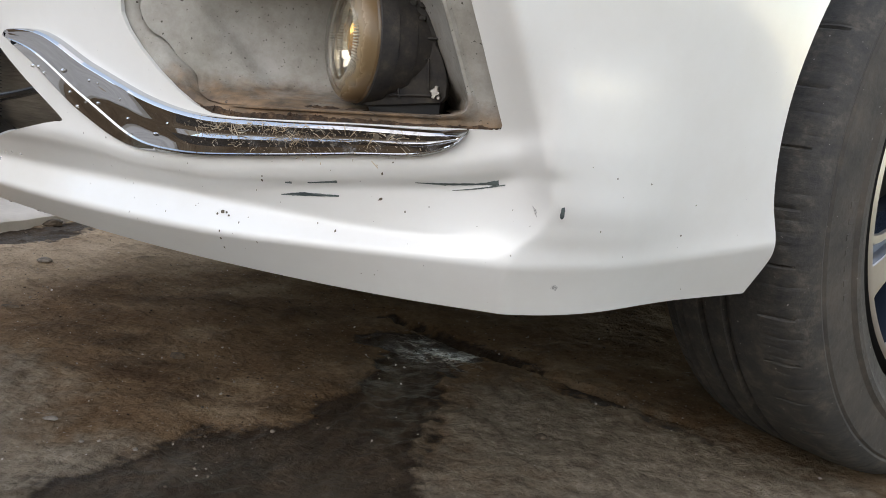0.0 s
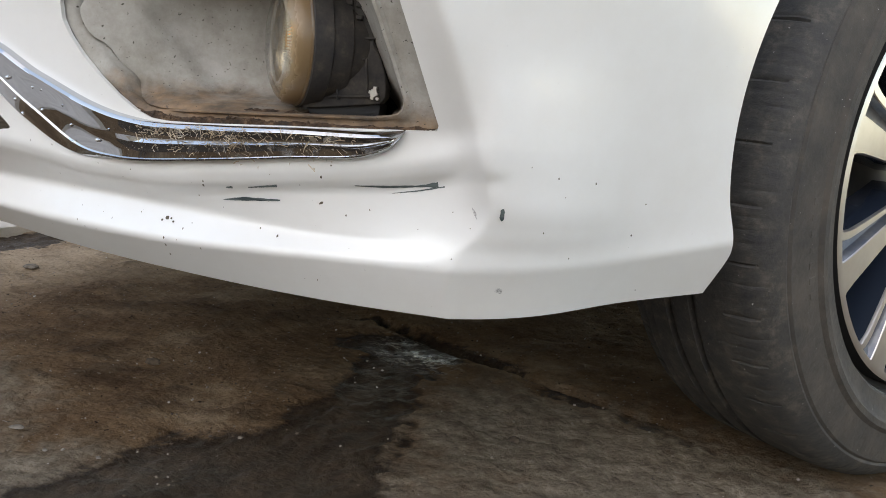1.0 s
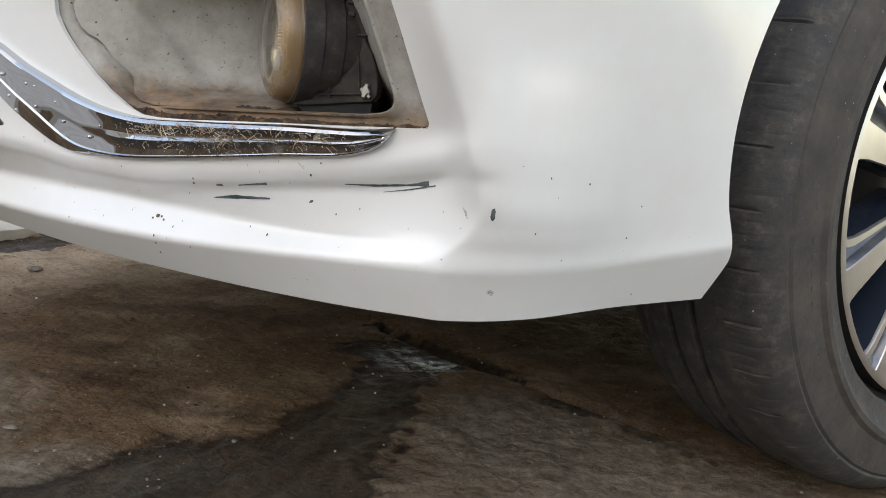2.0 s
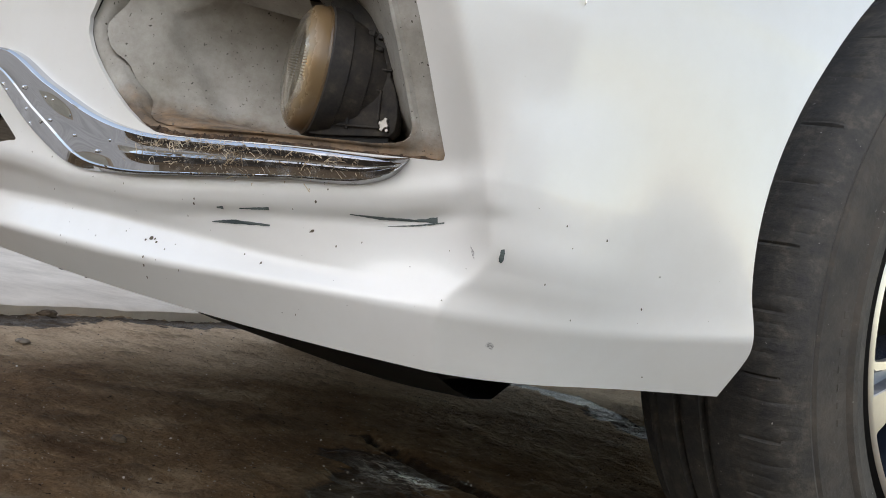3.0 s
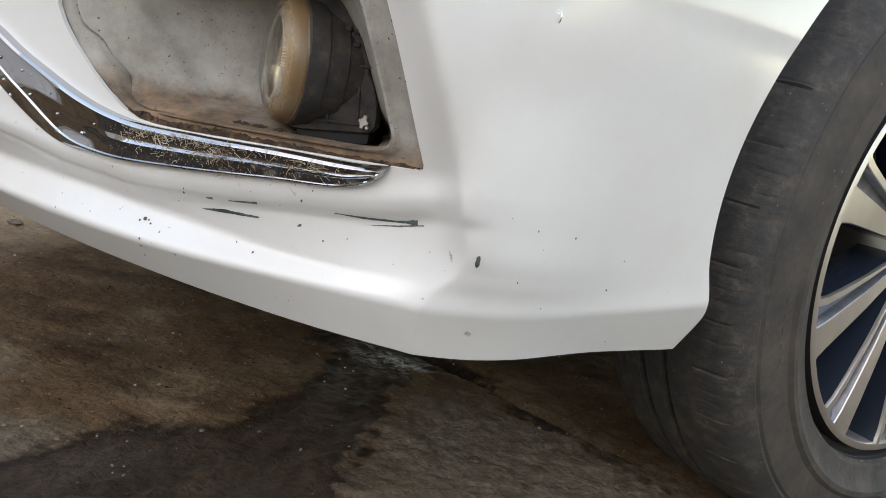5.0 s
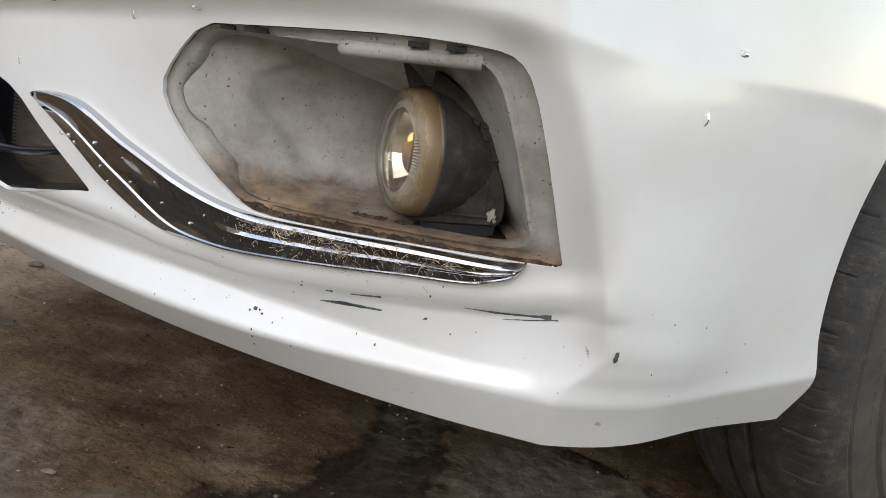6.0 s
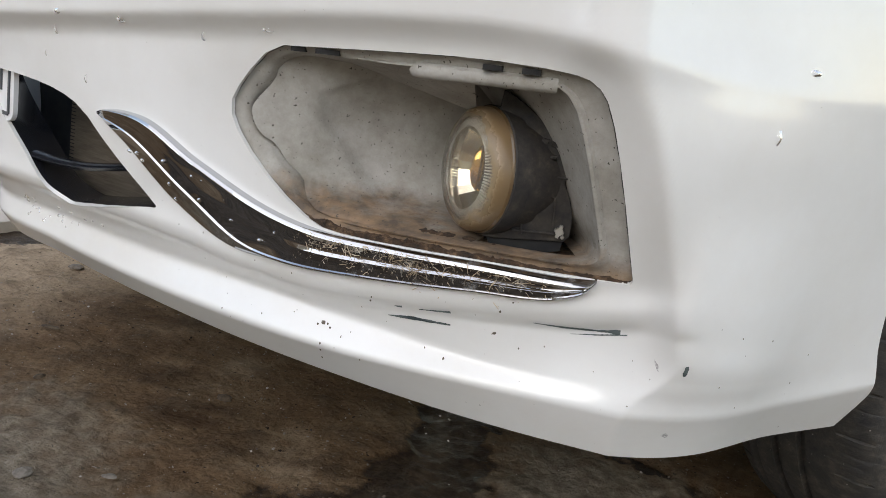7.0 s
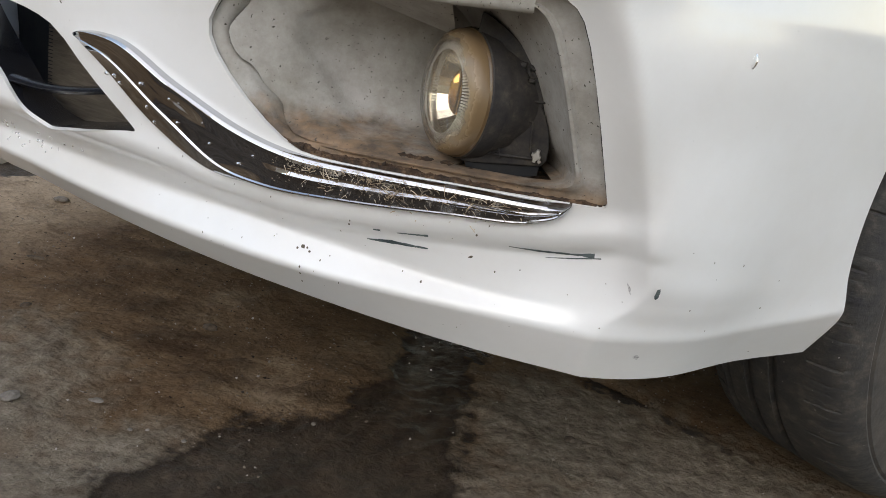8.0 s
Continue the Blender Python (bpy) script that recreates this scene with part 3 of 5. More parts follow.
def spoke_mesh(a):
    """A twin spoke from hub to rim: a thin and a broad machined rib with a painted hollow between them."""
    verts = []
    rows = ((0.040, 0.0100, 0.070), (0.075, 0.0135, 0.077), (0.12, 0.0185, 0.084), (0.165, 0.0240, 0.0895), (0.190, 0.0275, 0.0922), (0.202, 0.0310, 0.0930), (0.2085, 0.0385, 0.0932))
    for r, w, out in rows:
        floor = 0.009 if r < 0.2 else 0.004
        for side, back in ((-1, 0.042), (-1, 0.0030), (-0.96, 0.0), (-0.72, 0.0), (-0.69, 0.0010), (-0.62, floor), (-0.16, floor), (-0.08, 0.0010), (-0.05, 0.0), (0.95, 0.0), (1, 0.0025), (1, 0.042)):
            t, x = side * w, out - back
            verts.append((x, r * math.cos(a) - t * math.sin(a), r * math.sin(a) + t * math.cos(a)))
    faces = quads(len(rows), 12)
    faces += [tuple(range(12)), tuple(range(12 * len(rows) - 12, 12 * len(rows)))[::-1]]
    return verts, faces


def build_wheel():
    wheel = new("wheel")
    v, f = tyre_mesh(0.318, 0.176)
    v = [(a + 0.0145, b, c) for a, b, c in v]
    part_mesh("tyre", v, f, rubber, wheel, "worn dusty black tyre with four grooves", angle=30)
    for k in range(7):
        bm = bmesh.new()
        m = Matrix.Rotation(3.20 + k * 0.050, 4, "X") @ Matrix.Translation((0.1050, 0.269, 0)) @ Matrix.Diagonal((0.0022, 0.008, 0.006, 1))
        bmesh.ops.create_cube(bm, size=1.0, matrix=m)
        bmesh.ops.bevel(bm, geom=bm.edges[:], offset=0.0006, segments=1, affect="EDGES")
        part("sidewall_bar", bm, rubber, wheel, smooth=False)
    prof = [(-0.09, 0.205), (-0.06, 0.196), (0.045, 0.204), (0.070, 0.212), (0.078, 0.2155), (0.079, 0.2190), (0.0800, 0.2222), (0.0905, 0.2236), (0.0930, 0.2244), (0.0935, 0.2268), (0.091, 0.2285), (0.086, 0.228)]
    v, f = lathe(prof, 160)
    rim = part_mesh("rim", v, f, gap_black, wheel, "dark barrel with a scuffed machined flange", angle=25)
    v, f = lathe([(0.0930, 0.2246), (0.0941, 0.2254), (0.0942, 0.2270), (0.0925, 0.2287)], 160)
    part_mesh("rim_flange", v, f, scuffed, rim, "scuffed dull rim edge")
    v, f = lathe([(0.060, 0.2050), (0.0915, 0.2056), (0.0932, 0.2066), (0.0934, 0.2126), (0.0928, 0.2136)], 160)
    part_mesh("face_ring", v, f, alloy, rim, "machined silver ring")
    v, f = lathe([(0.0928, 0.2137), (0.0860, 0.2148), (0.0765, 0.2152)], 160)
    part_mesh("ring_step", v, f, gap_black, rim, "black step round the ring")
    for k in range(10):
        v, f = spoke_mesh(math.radians(36 * k - 158.5))
        spoke = part_mesh("spoke", v, f, [alloy, alloy_dark, alloy_grey], rim, angle=25)
        for p in spoke.data.polygons:
            lane = p.index % 11
            if p.index >= 66 or lane in (0, 10):
                p.material_index = 1
            elif lane in (4, 5, 6):
                p.material_index = 2
    v, f = lathe([(0.0, 0.055), (0.058, 0.052), (0.069, 0.044), (0.070, 0.030), (0.072, 0.028), (0.072, 0.0005)], 48)
    part_mesh("hub_cap", v, f, alloy, rim)
    v, f = lathe([(-0.03, 0.0005), (-0.03, 0.145), (-0.006, 0.145), (-0.006, 0.0005)], 64)
    part_mesh("brake_disc", v, f, black, rim)
    return wheel


wheel = build_wheel()
AXIS_TURN = math.degrees(math.atan2(SIDE.y, SIDE.x))
wheel.parent = car
SINK = 0.003
wheel.matrix_basis = pose(0, 0, HUB.z - SINK, 0, 0, AXIS_TURN) @ pose(-0.094, 0, 0, 0, 0, 0)
for along, across, turn in ((0, -1.5, 180), (-2.6, 0, 0), (-2.6, -1.5, 180)):
    c = copy_thing(wheel, pose(0, 0, 0))
    place = FORE * along + SIDE * across
    c.matrix_basis = pose(place.x, place.y, HUB.z - SINK, 0, 0, AXIS_TURN + turn) @ pose(-0.094 if turn == 0 else 0.094 - 0.188, 0, 0, 15, 0, 0)

# white scuffs on the near tyre
mark = (Matrix.Translation(car.location) @ wheel.matrix_basis).inverted() @ Vector((0.474, 0.877, 0.228))
mark_r, mark_a = math.hypot(mark.y, mark.z), math.atan2(mark.z, mark.y)
pale_rub = material("pale_scuff", (0.62, 0.61, 0.58), 0.8)
tell = random.Random(3)
bm = bmesh.new()
for k in range(16):
    a, w = mark_a + (k - 8) * 0.0085 + tell.uniform(-0.002, 0.002), mark.x + tell.uniform(-0.0012, 0.0012)
    if k > 10:
        a, w = mark_a - 0.045, mark.x - 0.003 * (k - 10)
    m = Matrix.Rotation(a, 4, "X") @ Matrix.Translation((w, mark_r + 0.0004, 0)) @ Matrix.Diagonal((tell.uniform(0.0006, 0.0016), 0.0016, tell.uniform(0.0012, 0.0030), 1))
    bmesh.ops.create_cube(bm, size=1.0, matrix=m)
part("scuff", bm, pale_rub, wheel, "white scuff mark", smooth=False)

# ---- body shell ----
shell = under_car(part_mesh("body_shell", body_verts, body_faces, paint, None, "white painted body", angle=40))
liner_v, liner_f = [], []
for i in range(25):
    a = math.pi * (0.02 + 0.96 * i / 24)
    for w in (-0.03, -0.30):
        p = HUB + FORE * (0.365 * math.cos(a)) + SIDE * (w - 0.03)
        liner_v.append((p.x, p.y, 0.30 + 0.37 * math.sin(a)))
under_car(part_mesh("wheel_arch_liner", liner_v, quads(25, 2), black, None, "black wheel arch liner"))


# ---- vent with fog lamp ----
def ring_strip(outline, rows):
    """A strip along a closed outline: rows of (inset towards the middle, depth behind the skin)."""
    c = outline.mean(0)
    verts = []
    for x, z in outline:
        for inset, deep in rows:
            d = np.array([x, z]) - c
            q = c + d * (1 - inset / max(np.hypot(*d), 1e-6))
            verts.append((q[0], skin(x, z) + deep, q[1]))
    return verts, quads(len(outline), len(rows), True)


def by_angle(outline, middle, n):
    """The outline met by n rays from the middle."""
    d = outline - middle
    a = np.unwrap(np.arctan2(d[:, 1], d[:, 0]))
    if a[-1] < a[0]:
        a, d = a[::-1], d[::-1]
    want = np.linspace(-math.pi, math.pi, n, endpoint=False)
    aa, xx, zz = np.r_[a - 2 * math.pi, a, a + 2 * math.pi], np.tile(d[:, 0], 3), np.tile(d[:, 1], 3)
    order = np.argsort(aa)
    return np.stack([np.interp(want, aa[order], xx[order]), np.interp(want, aa[order], zz[order])], 1) + middle


def vent():
    tub = new("fog_lamp_recess")
    under_car(tub)
    tagged(tub, "dusty grey plastic fog lamp recess with brown dirt")
    v, f = ring_strip(VENT, ((-0.0006, 0.0028), (0.0003, 0.0052), (0.0006, 0.016)))
    part_mesh("seam", v, f, gap_black, tub)
    n = 240
    middle = np.array([0.062, 0.388])
    out, inn = by_angle(VENT, middle, n), by_angle(INNER, middle, n)
    # flange round the opening; lower on the side away from the lamp
    v = []
    for (x0, z0), (x1, z1) in zip(out, inn):
        left = min(1.0, max(0.0, (0.03 - x0) / 0.05))
        wob = 0.0012 * noise.noise(Vector((x0 * 60, z0 * 60, 0)))
        for k, deep in ((0.0, 0.0048), (0.08, 0.0052), (0.40, 0.0066), (0.70, 0.0070 + 0.002 * left), (0.82, 0.0040 + 0.008 * left), (0.93, 0.0038 + 0.012 * left), (1.0, 0.0075 + 0.010 * left), (1.02, 0.014 + 0.006 * left), (1.03, 0.024 + 0.002 * left)):
            x, z = x0 + (x1 - x0) * k, z0 + (z1 - z0) * k
            v.append((x, skin(x, z) + deep + wob, z))
    part_mesh("flange", v, quads(n, 9, True), recess, tub, "dirty pale flange", angle=50)
    # panel at the back, running into depth towards the lamp

    def deep(x, z):
        bowl = 0.014 * math.exp(-((((x - 0.045) / 0.058) ** 2 + ((z - 0.385) / 0.036) ** 2) ** 2))
        step = 0.0065 * (1 / (1 + math.exp(-((x + 0.018) - 0.9 * max(0.0, 0.395 - z) - 2.0 * max(0.0, z - 0.415)) / 0.0022)))
        y = 0.7405 + 0.25 * (x + 0.06) + bowl + step - 0.18 * max(0.0, z - 0.410) - 0.30 * max(0.0, 0.350 - z)
        t = min(1.0, max(0.0, (0.349 - z) / 0.014))
        y += (skin(x, z) + 0.010 - y) * t * t * (3 - 2 * t)
        return max(y, skin(x, z) + 0.0048)

    panel_edge = np.array([p if p[0] < 0.10 else (min(p[0], 0.112), p[1]) for p in INNER])
    xs, zs = np.linspace(-0.072, 0.142, 108), np.linspace(0.326, 0.452, 64)
    gx, gz = np.meshgrid(xs, zs, indexing="ij")
    ok = inside(panel_edge, (gx[:-1, :-1] + gx[1:, 1:]) / 2, (gz[:-1, :-1] + gz[1:, 1:]) / 2)
    wide = np.zeros((len(xs) + 1, len(zs) + 1), int)
    wide[1:-1, 1:-1] = ok
    count = wide[:-1, :-1] + wide[1:, :-1] + wide[:-1, 1:] + wide[1:, 1:]
    rim = (count > 0) & (count < 4)
    for i, j in zip(*np.nonzero(rim)):
        q = panel_edge[np.argmin(np.hypot(panel_edge[:, 0] - gx[i, j], panel_edge[:, 1] - gz[i, j]))]
        gx[i, j], gz[i, j] = q
    nz = len(zs)
    v = [(gx[i, j], deep(gx[i, j], gz[i, j]), gz[i, j]) for i in range(len(xs)) for j in range(nz)]
    f = [(i * nz + j, (i + 1) * nz + j, (i + 1) * nz + j + 1, i * nz + j + 1) for i in range(len(xs) - 1) for j in range(nz - 1) if ok[i, j]]
    panel = part_mesh("back_panel", v, f, recess, tub, "wavy-edged pale panel speckled with dirt", angle=180)
    thicken(panel, 0.003)
    # dark hollow closing the recess
    v = []
    outline = VENT[::3]
    c = outline.mean(0)
    for x, z in outline:
        for k, y in ((0.995, skin(x, z) + 0.016), (1.0, 0.85), (0.02, 0.86)):
            v.append((c[0] + (x - c[0]) * k, y, c[1] + (z - c[1]) * k))
    part_mesh("hollow", v, quads(len(outline), 3, True), black, tub, "dark hollow")
    # slanting roof that runs down to the lamp
    v = []
    for i, x in enumerate(np.linspace(-0.02, 0.092, 24)):
        z0 = 0.4425 + 0.045 * max(0.0, x)
        for k in range(6):
            v.append((x, skin(x, 0.445) + 0.010 + k * 0.011, z0 - k * (0.0010 + 0.045 * max(0.0, min(x, 0.09) - 0.0))))
    part_mesh("tub_roof", v, quads(24, 6), recess, tub)
    # cheek beside the lamp, with a rounded foot
    v = []
    side = sorted((p for p in INNER if p[0] > 0.130 and p[1] > 0.343), key=lambda p: p[1])
    for x1, z1 in side:
        t = (z1 - 0.343) / 0.105
        reach = 0.019 * min(1.0, 0.40 + 2.6 * t) * (1.0 + 1.4 * max(0.0, t - 0.6))
        for k in (-0.06, 0.0, 0.12, 0.5, 1.0, 2.4):
            v.append((x1 - reach * k, skin(x1, z1) + 0.010 + 0.044 * max(0.0, k) ** 0.8, z1))
    part_mesh("inner_cheek", v, quads(len(side), 6), recess, tub, "pale inner cheek")
    # ledge with caked dirt along the foot
    v = []
    for i, x in enumerate(np.linspace(-0.014, 0.208, 148)):
        foot = float(np.interp(x, [-0.014, 0.0225, 0.095, 0.1506, 0.208], [0.3300, 0.3258, 0.3305, 0.3333, 0.3366]))
        for k in range(16):
            y = skin(x, foot) + 0.0014 + max(0, k - 1) * 0.0045
            mound = 0.0040 * math.exp(-((x - 0.065) / 0.05) ** 2) * min(1.0, k / 5)
            lump = 0.0018 * noise.noise(Vector((x * 110, y * 110, 0))) + 0.0018 * noise.noise(Vector((x * 300, y * 300, 3)))
            v.append((x, y, foot + (-0.0025 if k == 0 else 0.0002) + 0.0011 * min(k, 5) + mound + lump * min(1.0, 0.3 + k / 4)))
    part_mesh("ledge", v, quads(148, 16), mud, tub, "ledge caked with rusty brown dirt", angle=80)
    # crumbs of dirt along the foot
    v, f = [], []
    pick = random.Random(5)
    for _ in range(170):
        x = pick.choice((pick.gauss(0.06, 0.035), pick.uniform(-0.01, 0.205)))
        if not -0.012 < x < 0.206:
            continue
        foot = float(np.interp(x, [-0.014, 0.0225, 0.095, 0.1506, 0.208], [0.3300, 0.3258, 0.3305, 0.3333, 0.3366]))
        size = 0.0005 + 0.0024 * pick.random() ** 3
        q = Vector((x, skin(x, foot) + pick.uniform(0.001, 0.010), foot + 0.0008 + pick.uniform(0, 0.003) * math.exp(-((x - 0.06) / 0.05) ** 2)))
        b = len(v)
        for d in ((1, 0, 0), (-1, 0, 0), (0, 1, 0), (0, -1, 0), (0, 0, 1), (0, 0, -1)):
            v.append(q + Vector(d) * size * pick.uniform(0.6, 1.3))
        f += [(b + i, b + j, b + k) for i, j, k in ((0, 2, 4), (2, 1, 4), (1, 3, 4), (3, 0, 4), (2, 0, 5), (1, 2, 5), (3, 1, 5), (0, 3, 5))]
    part_mesh("dirt_crumbs", v, f, mud, tub, "rusty brown crumbs of dirt", smooth=False)
    # lug with slots along the top
    v = []
    for i in range(49):
        x = 0.051 + 0.092 * i / 48
        end = 0.0048 * math.sqrt(max(0.0, 1 - max(0.0, 1 - i / 3.5) ** 2)) + 0.0001
        for k in range(12):
            a = math.pi * 2 * k / 12
            v.append((x, skin(x, 0.447) + 0.007 + 0.004 * math.cos(a) * end / 0.0048, 0.4432 + 0.060 * (x - 0.051) + end * math.sin(a)))
    f = [(i * 12 + k, i * 12 + (k + 1) % 12, (i + 1) * 12 + (k + 1) % 12, (i + 1) * 12 + k) for i in range(48) for k in range(12)]
    part_mesh("top_lug", v, f, recess, tub, "rounded pale plastic lug")
    for x, w in ((-0.028, 0.010), (-0.006, 0.016), (0.104, 0.012), (0.127, 0.011)):
        bm = bmesh.new()
        z = 0.4425 + 0.052 * (x + 0.02) + (0.0035 if x > 0.05 else 0.0015)
        bmesh.ops.create_cube(bm, size=1.0, matrix=Matrix.Translation((x, skin(x, z) + 0.006, z)) @ Matrix.Rotation(-0.05, 4, "Y") @ Matrix.Diagonal((w, 0.008, 0.0032, 1)))
        part("slot", bm, gap_black, tub, smooth=False)
    return tub


tub = vent()


def fog_lamp():
    lamp = new("fog_lamp")
    under_car(lamp)
    tagged(lamp, "round fog lamp with a clouded amber-stained lens in a black housing")
    lamp.matrix_basis = Matrix.Translation(OFF) @ pose(0.101, 0.724, 0.386, 0, 0, math.degrees(math.atan2(FORE.y, FORE.x)) - 9)
    # the lamp's axis is its own x, pointing out of the lens
    v, f = lathe([(-0.014, 0.0405), (-0.006, 0.0425), (-0.0025, 0.0424), (-0.0015, 0.0412), (-0.0015, 0.0385)], 72)
    part_mesh("bezel", v, f, bezel, lamp, "amber-stained rounded rim")
    v, f = lathe([(-0.0020, 0.0412), (0.0025, 0.0414), (0.0062, 0.0400), (0.0092, 0.0365), (0.0120, 0.0310), (0.0142, 0.0225), (0.0153, 0.0120), (0.0156, 0.0004),
                  (0.0136, 0.0004), (0.0132, 0.0120), (0.0120, 0.0220), (0.0098, 0.0300), (0.0068, 0.0355), (0.0035, 0.0388), (-0.0010, 0.0395)], 72)
    part_mesh("lens", v, f, lens_glass, lamp, "clear convex lens clouded amber towards its rim", angle=60)
    v, f = lathe([(0.002, 0.0390), (-0.003, 0.0345), (-0.0070, 0.0315), (-0.012, 0.0270), (-0.0165, 0.0222), (-0.020, 0.017), (-0.024, 0.007), (-0.025, 0.0004)], 34)
    part_mesh("reflector", v, f, reflector, lamp, "faceted silver reflector", smooth=False)
    bm = bmesh.new()
    for i in range(96):
        a = 2 * math.pi * i / 96
        m = Matrix.Rotation(a, 4, "X") @ Matrix.Translation((0.0076, 0.0, 0.0302)) @ Matrix.Rotation(-0.45, 4, "Y") @ Matrix.Diagonal((0.0014, 0.0010, 0.0066, 1))
        bmesh.ops.create_cube(bm, size=1.0, matrix=m)
    part("rib_ring", bm, lens_rib, lamp, "ring of fine ribs in the lens", smooth=False)
    bm = bmesh.new()
    bmesh.ops.create_uvsphere(bm, u_segments=18, v_segments=10, radius=0.0075, matrix=Matrix.Translation((-0.003, 0.001, 0.001)) @ Matrix.Diagonal((1.1, 0.62, 2.1, 1)))
    part("bulb_shield", bm, amber, lamp, "bulb shield tinted amber as a warm reflection")
    v, f = lathe([(-0.002, 0.0415), (-0.004, 0.0432), (-0.016, 0.0425), (-0.017, 0.0405), (-0.030, 0.0395), (-0.031, 0.0375), (-0.055, 0.0365), (-0.066, 0.032), (-0.067, 0.0004)], 56)
    part_mesh("housing", v, f, dusty_black, lamp, "dusty black plastic housing", angle=25)
    return lamp


lamp = fog_lamp()


def clip():
    bm = bmesh.new()
    p = Vector((0.1611, 0.7148, 0.3564))
    for lean, sx, sz in ((0.25, 0.0024, 0.0088), (0.25, 0.0066, 0.0022), (0.25, 0.0040, 0.0046)):
        bmesh.ops.create_cube(bm, size=1.0, matrix=Matrix.Translation(p) @ Matrix.Rotation(lean, 4, "Y") @ Matrix.Diagonal((sx, 0.0036 + sx * 0.05, sz, 1)))
    bmesh.ops.create_cube(bm, size=1.0, matrix=Matrix.Translation(p + Vector((0.0026, 0, -0.0034))) @ Matrix.Rotation(0.7, 4, "Y") @ Matrix.Diagonal((0.0022, 0.0030, 0.0022, 1)))
    bmesh.ops.bevel(bm, geom=bm.edges[:], offset=0.0003, segments=1, affect="EDGES")
    ob = part("clip", bm, steel, None, "small silver metal clip")
    ob.parent = tub
    return ob


clip()


def lamp_bracket():
    """Black moulded plate that carries the lamp, notched on its outer side, with ribs, a boss and a pocket below."""
    outline = rounded([(0.108, 0.440), (0.114, 0.4385), (0.1275, 0.4318), (0.1425, 0.4212), (0.1590, 0.4200), (0.1658, 0.4034), (0.1568, 0.3895), (0.1634, 0.3800), (0.1685, 0.3653), (0.1682, 0.3500), (0.1556, 0.3485), (0.1240, 0.3440), (0.108, 0.343)], 0.004, 1)
    bm = bmesh.new()
    face = bm.faces.new([bm.verts.new((x, 0.7165, z)) for x, z in outline])
    bmesh.ops.recalc_face_normals(bm, faces=[face])
    back = bmesh.ops.extrude_face_region(bm, geom=[face])
    bmesh.ops.translate(bm, vec=(0, 0.014, 0), verts=[v for v in back["geom"] if isinstance(v, bmesh.types.BMVert)])
    bmesh.ops.recalc_face_normals(bm, faces=bm.faces[:])
    rim_edges = [e for e in bm.edges if abs(e.verts[0].co.y - e.verts[1].co.y) < 1e-6]
    bmesh.ops.bevel(bm, geom=rim_edges, offset=0.0012, segments=2, affect="EDGES", profile=0.5)
    plate = part("lamp_bracket", bm, dusty_black, tub, "dusty black plastic lamp bracket")
    for x, z, w, h, lean in ((0.1470, 0.3905, 0.026, 0.0014, 0.05), (0.1430, 0.3770, 0.022, 0.0014, 0.06), (0.1350, 0.3650, 0.0016, 0.030, 0.12), (0.1555, 0.3680, 0.0014, 0.020, 0.10), (0.1450, 0.3530, 0.030, 0.0014, 0.08)):
        bm = bmesh.new()
        bmesh.ops.create_cube(bm, size=1.0, matrix=Matrix.Translation((x, 0.7160, z)) @ Matrix.Rotation(-lean, 4, "Y") @ Matrix.Diagonal((w, 0.0030, h, 1)))
        bmesh.ops.bevel(bm, geom=bm.edges[:], offset=0.0004, segments=1, affect="EDGES")
        part("rib", bm, dusty_black, plate)
    for x, z, w, h in ((0.1415, 0.4125, 0.0045, 0.0035), (0.1480, 0.4115, 0.0045, 0.0035), (0.1418, 0.4045, 0.0045, 0.0030), (0.1485, 0.4035, 0.0045, 0.0030), (0.1450, 0.3965, 0.010, 0.0026)):
        bm = bmesh.new()
        bmesh.ops.create_cube(bm, size=1.0, matrix=Matrix.Translation((x, 0.7158, z)) @ Matrix.Diagonal((w, 0.0040, h, 1)))
        bmesh.ops.bevel(bm, geom=bm.edges[:], offset=0.0005, segments=1, affect="EDGES")
        part("block", bm, dusty_black, plate)
    bm = bmesh.new()
    bmesh.ops.create_cone(bm, cap_ends=True, segments=20, radius1=0.0042, radius2=0.0036, depth=0.005, matrix=Matrix.Translation((0.1602, 0.7150, 0.4065)) @ Matrix.Rotation(math.radians(90), 4, "X"))
    part("boss", bm, dusty_black, plate)
    bm = bmesh.new()
    vs = [bm.verts.new((x, 0.7200, z)) for x, z in ((0.114, 0.3435), (0.1185, 0.3358), (0.1486, 0.3382), (0.1640, 0.3425), (0.1645, 0.3500), (0.114, 0.3450))]
    front = bm.faces.new(vs)
    deep = bmesh.ops.extrude_face_region(bm, geom=[front])
    bmesh.ops.translate(bm, vec=(0, 0.02, 0), verts=[v for v in deep["geom"] if isinstance(v, bmesh.types.BMVert)])
    bmesh.ops.recalc_face_normals(bm, faces=bm.faces[:])
    part("pocket", bm, black, plate, smooth=False)


lamp_bracket()


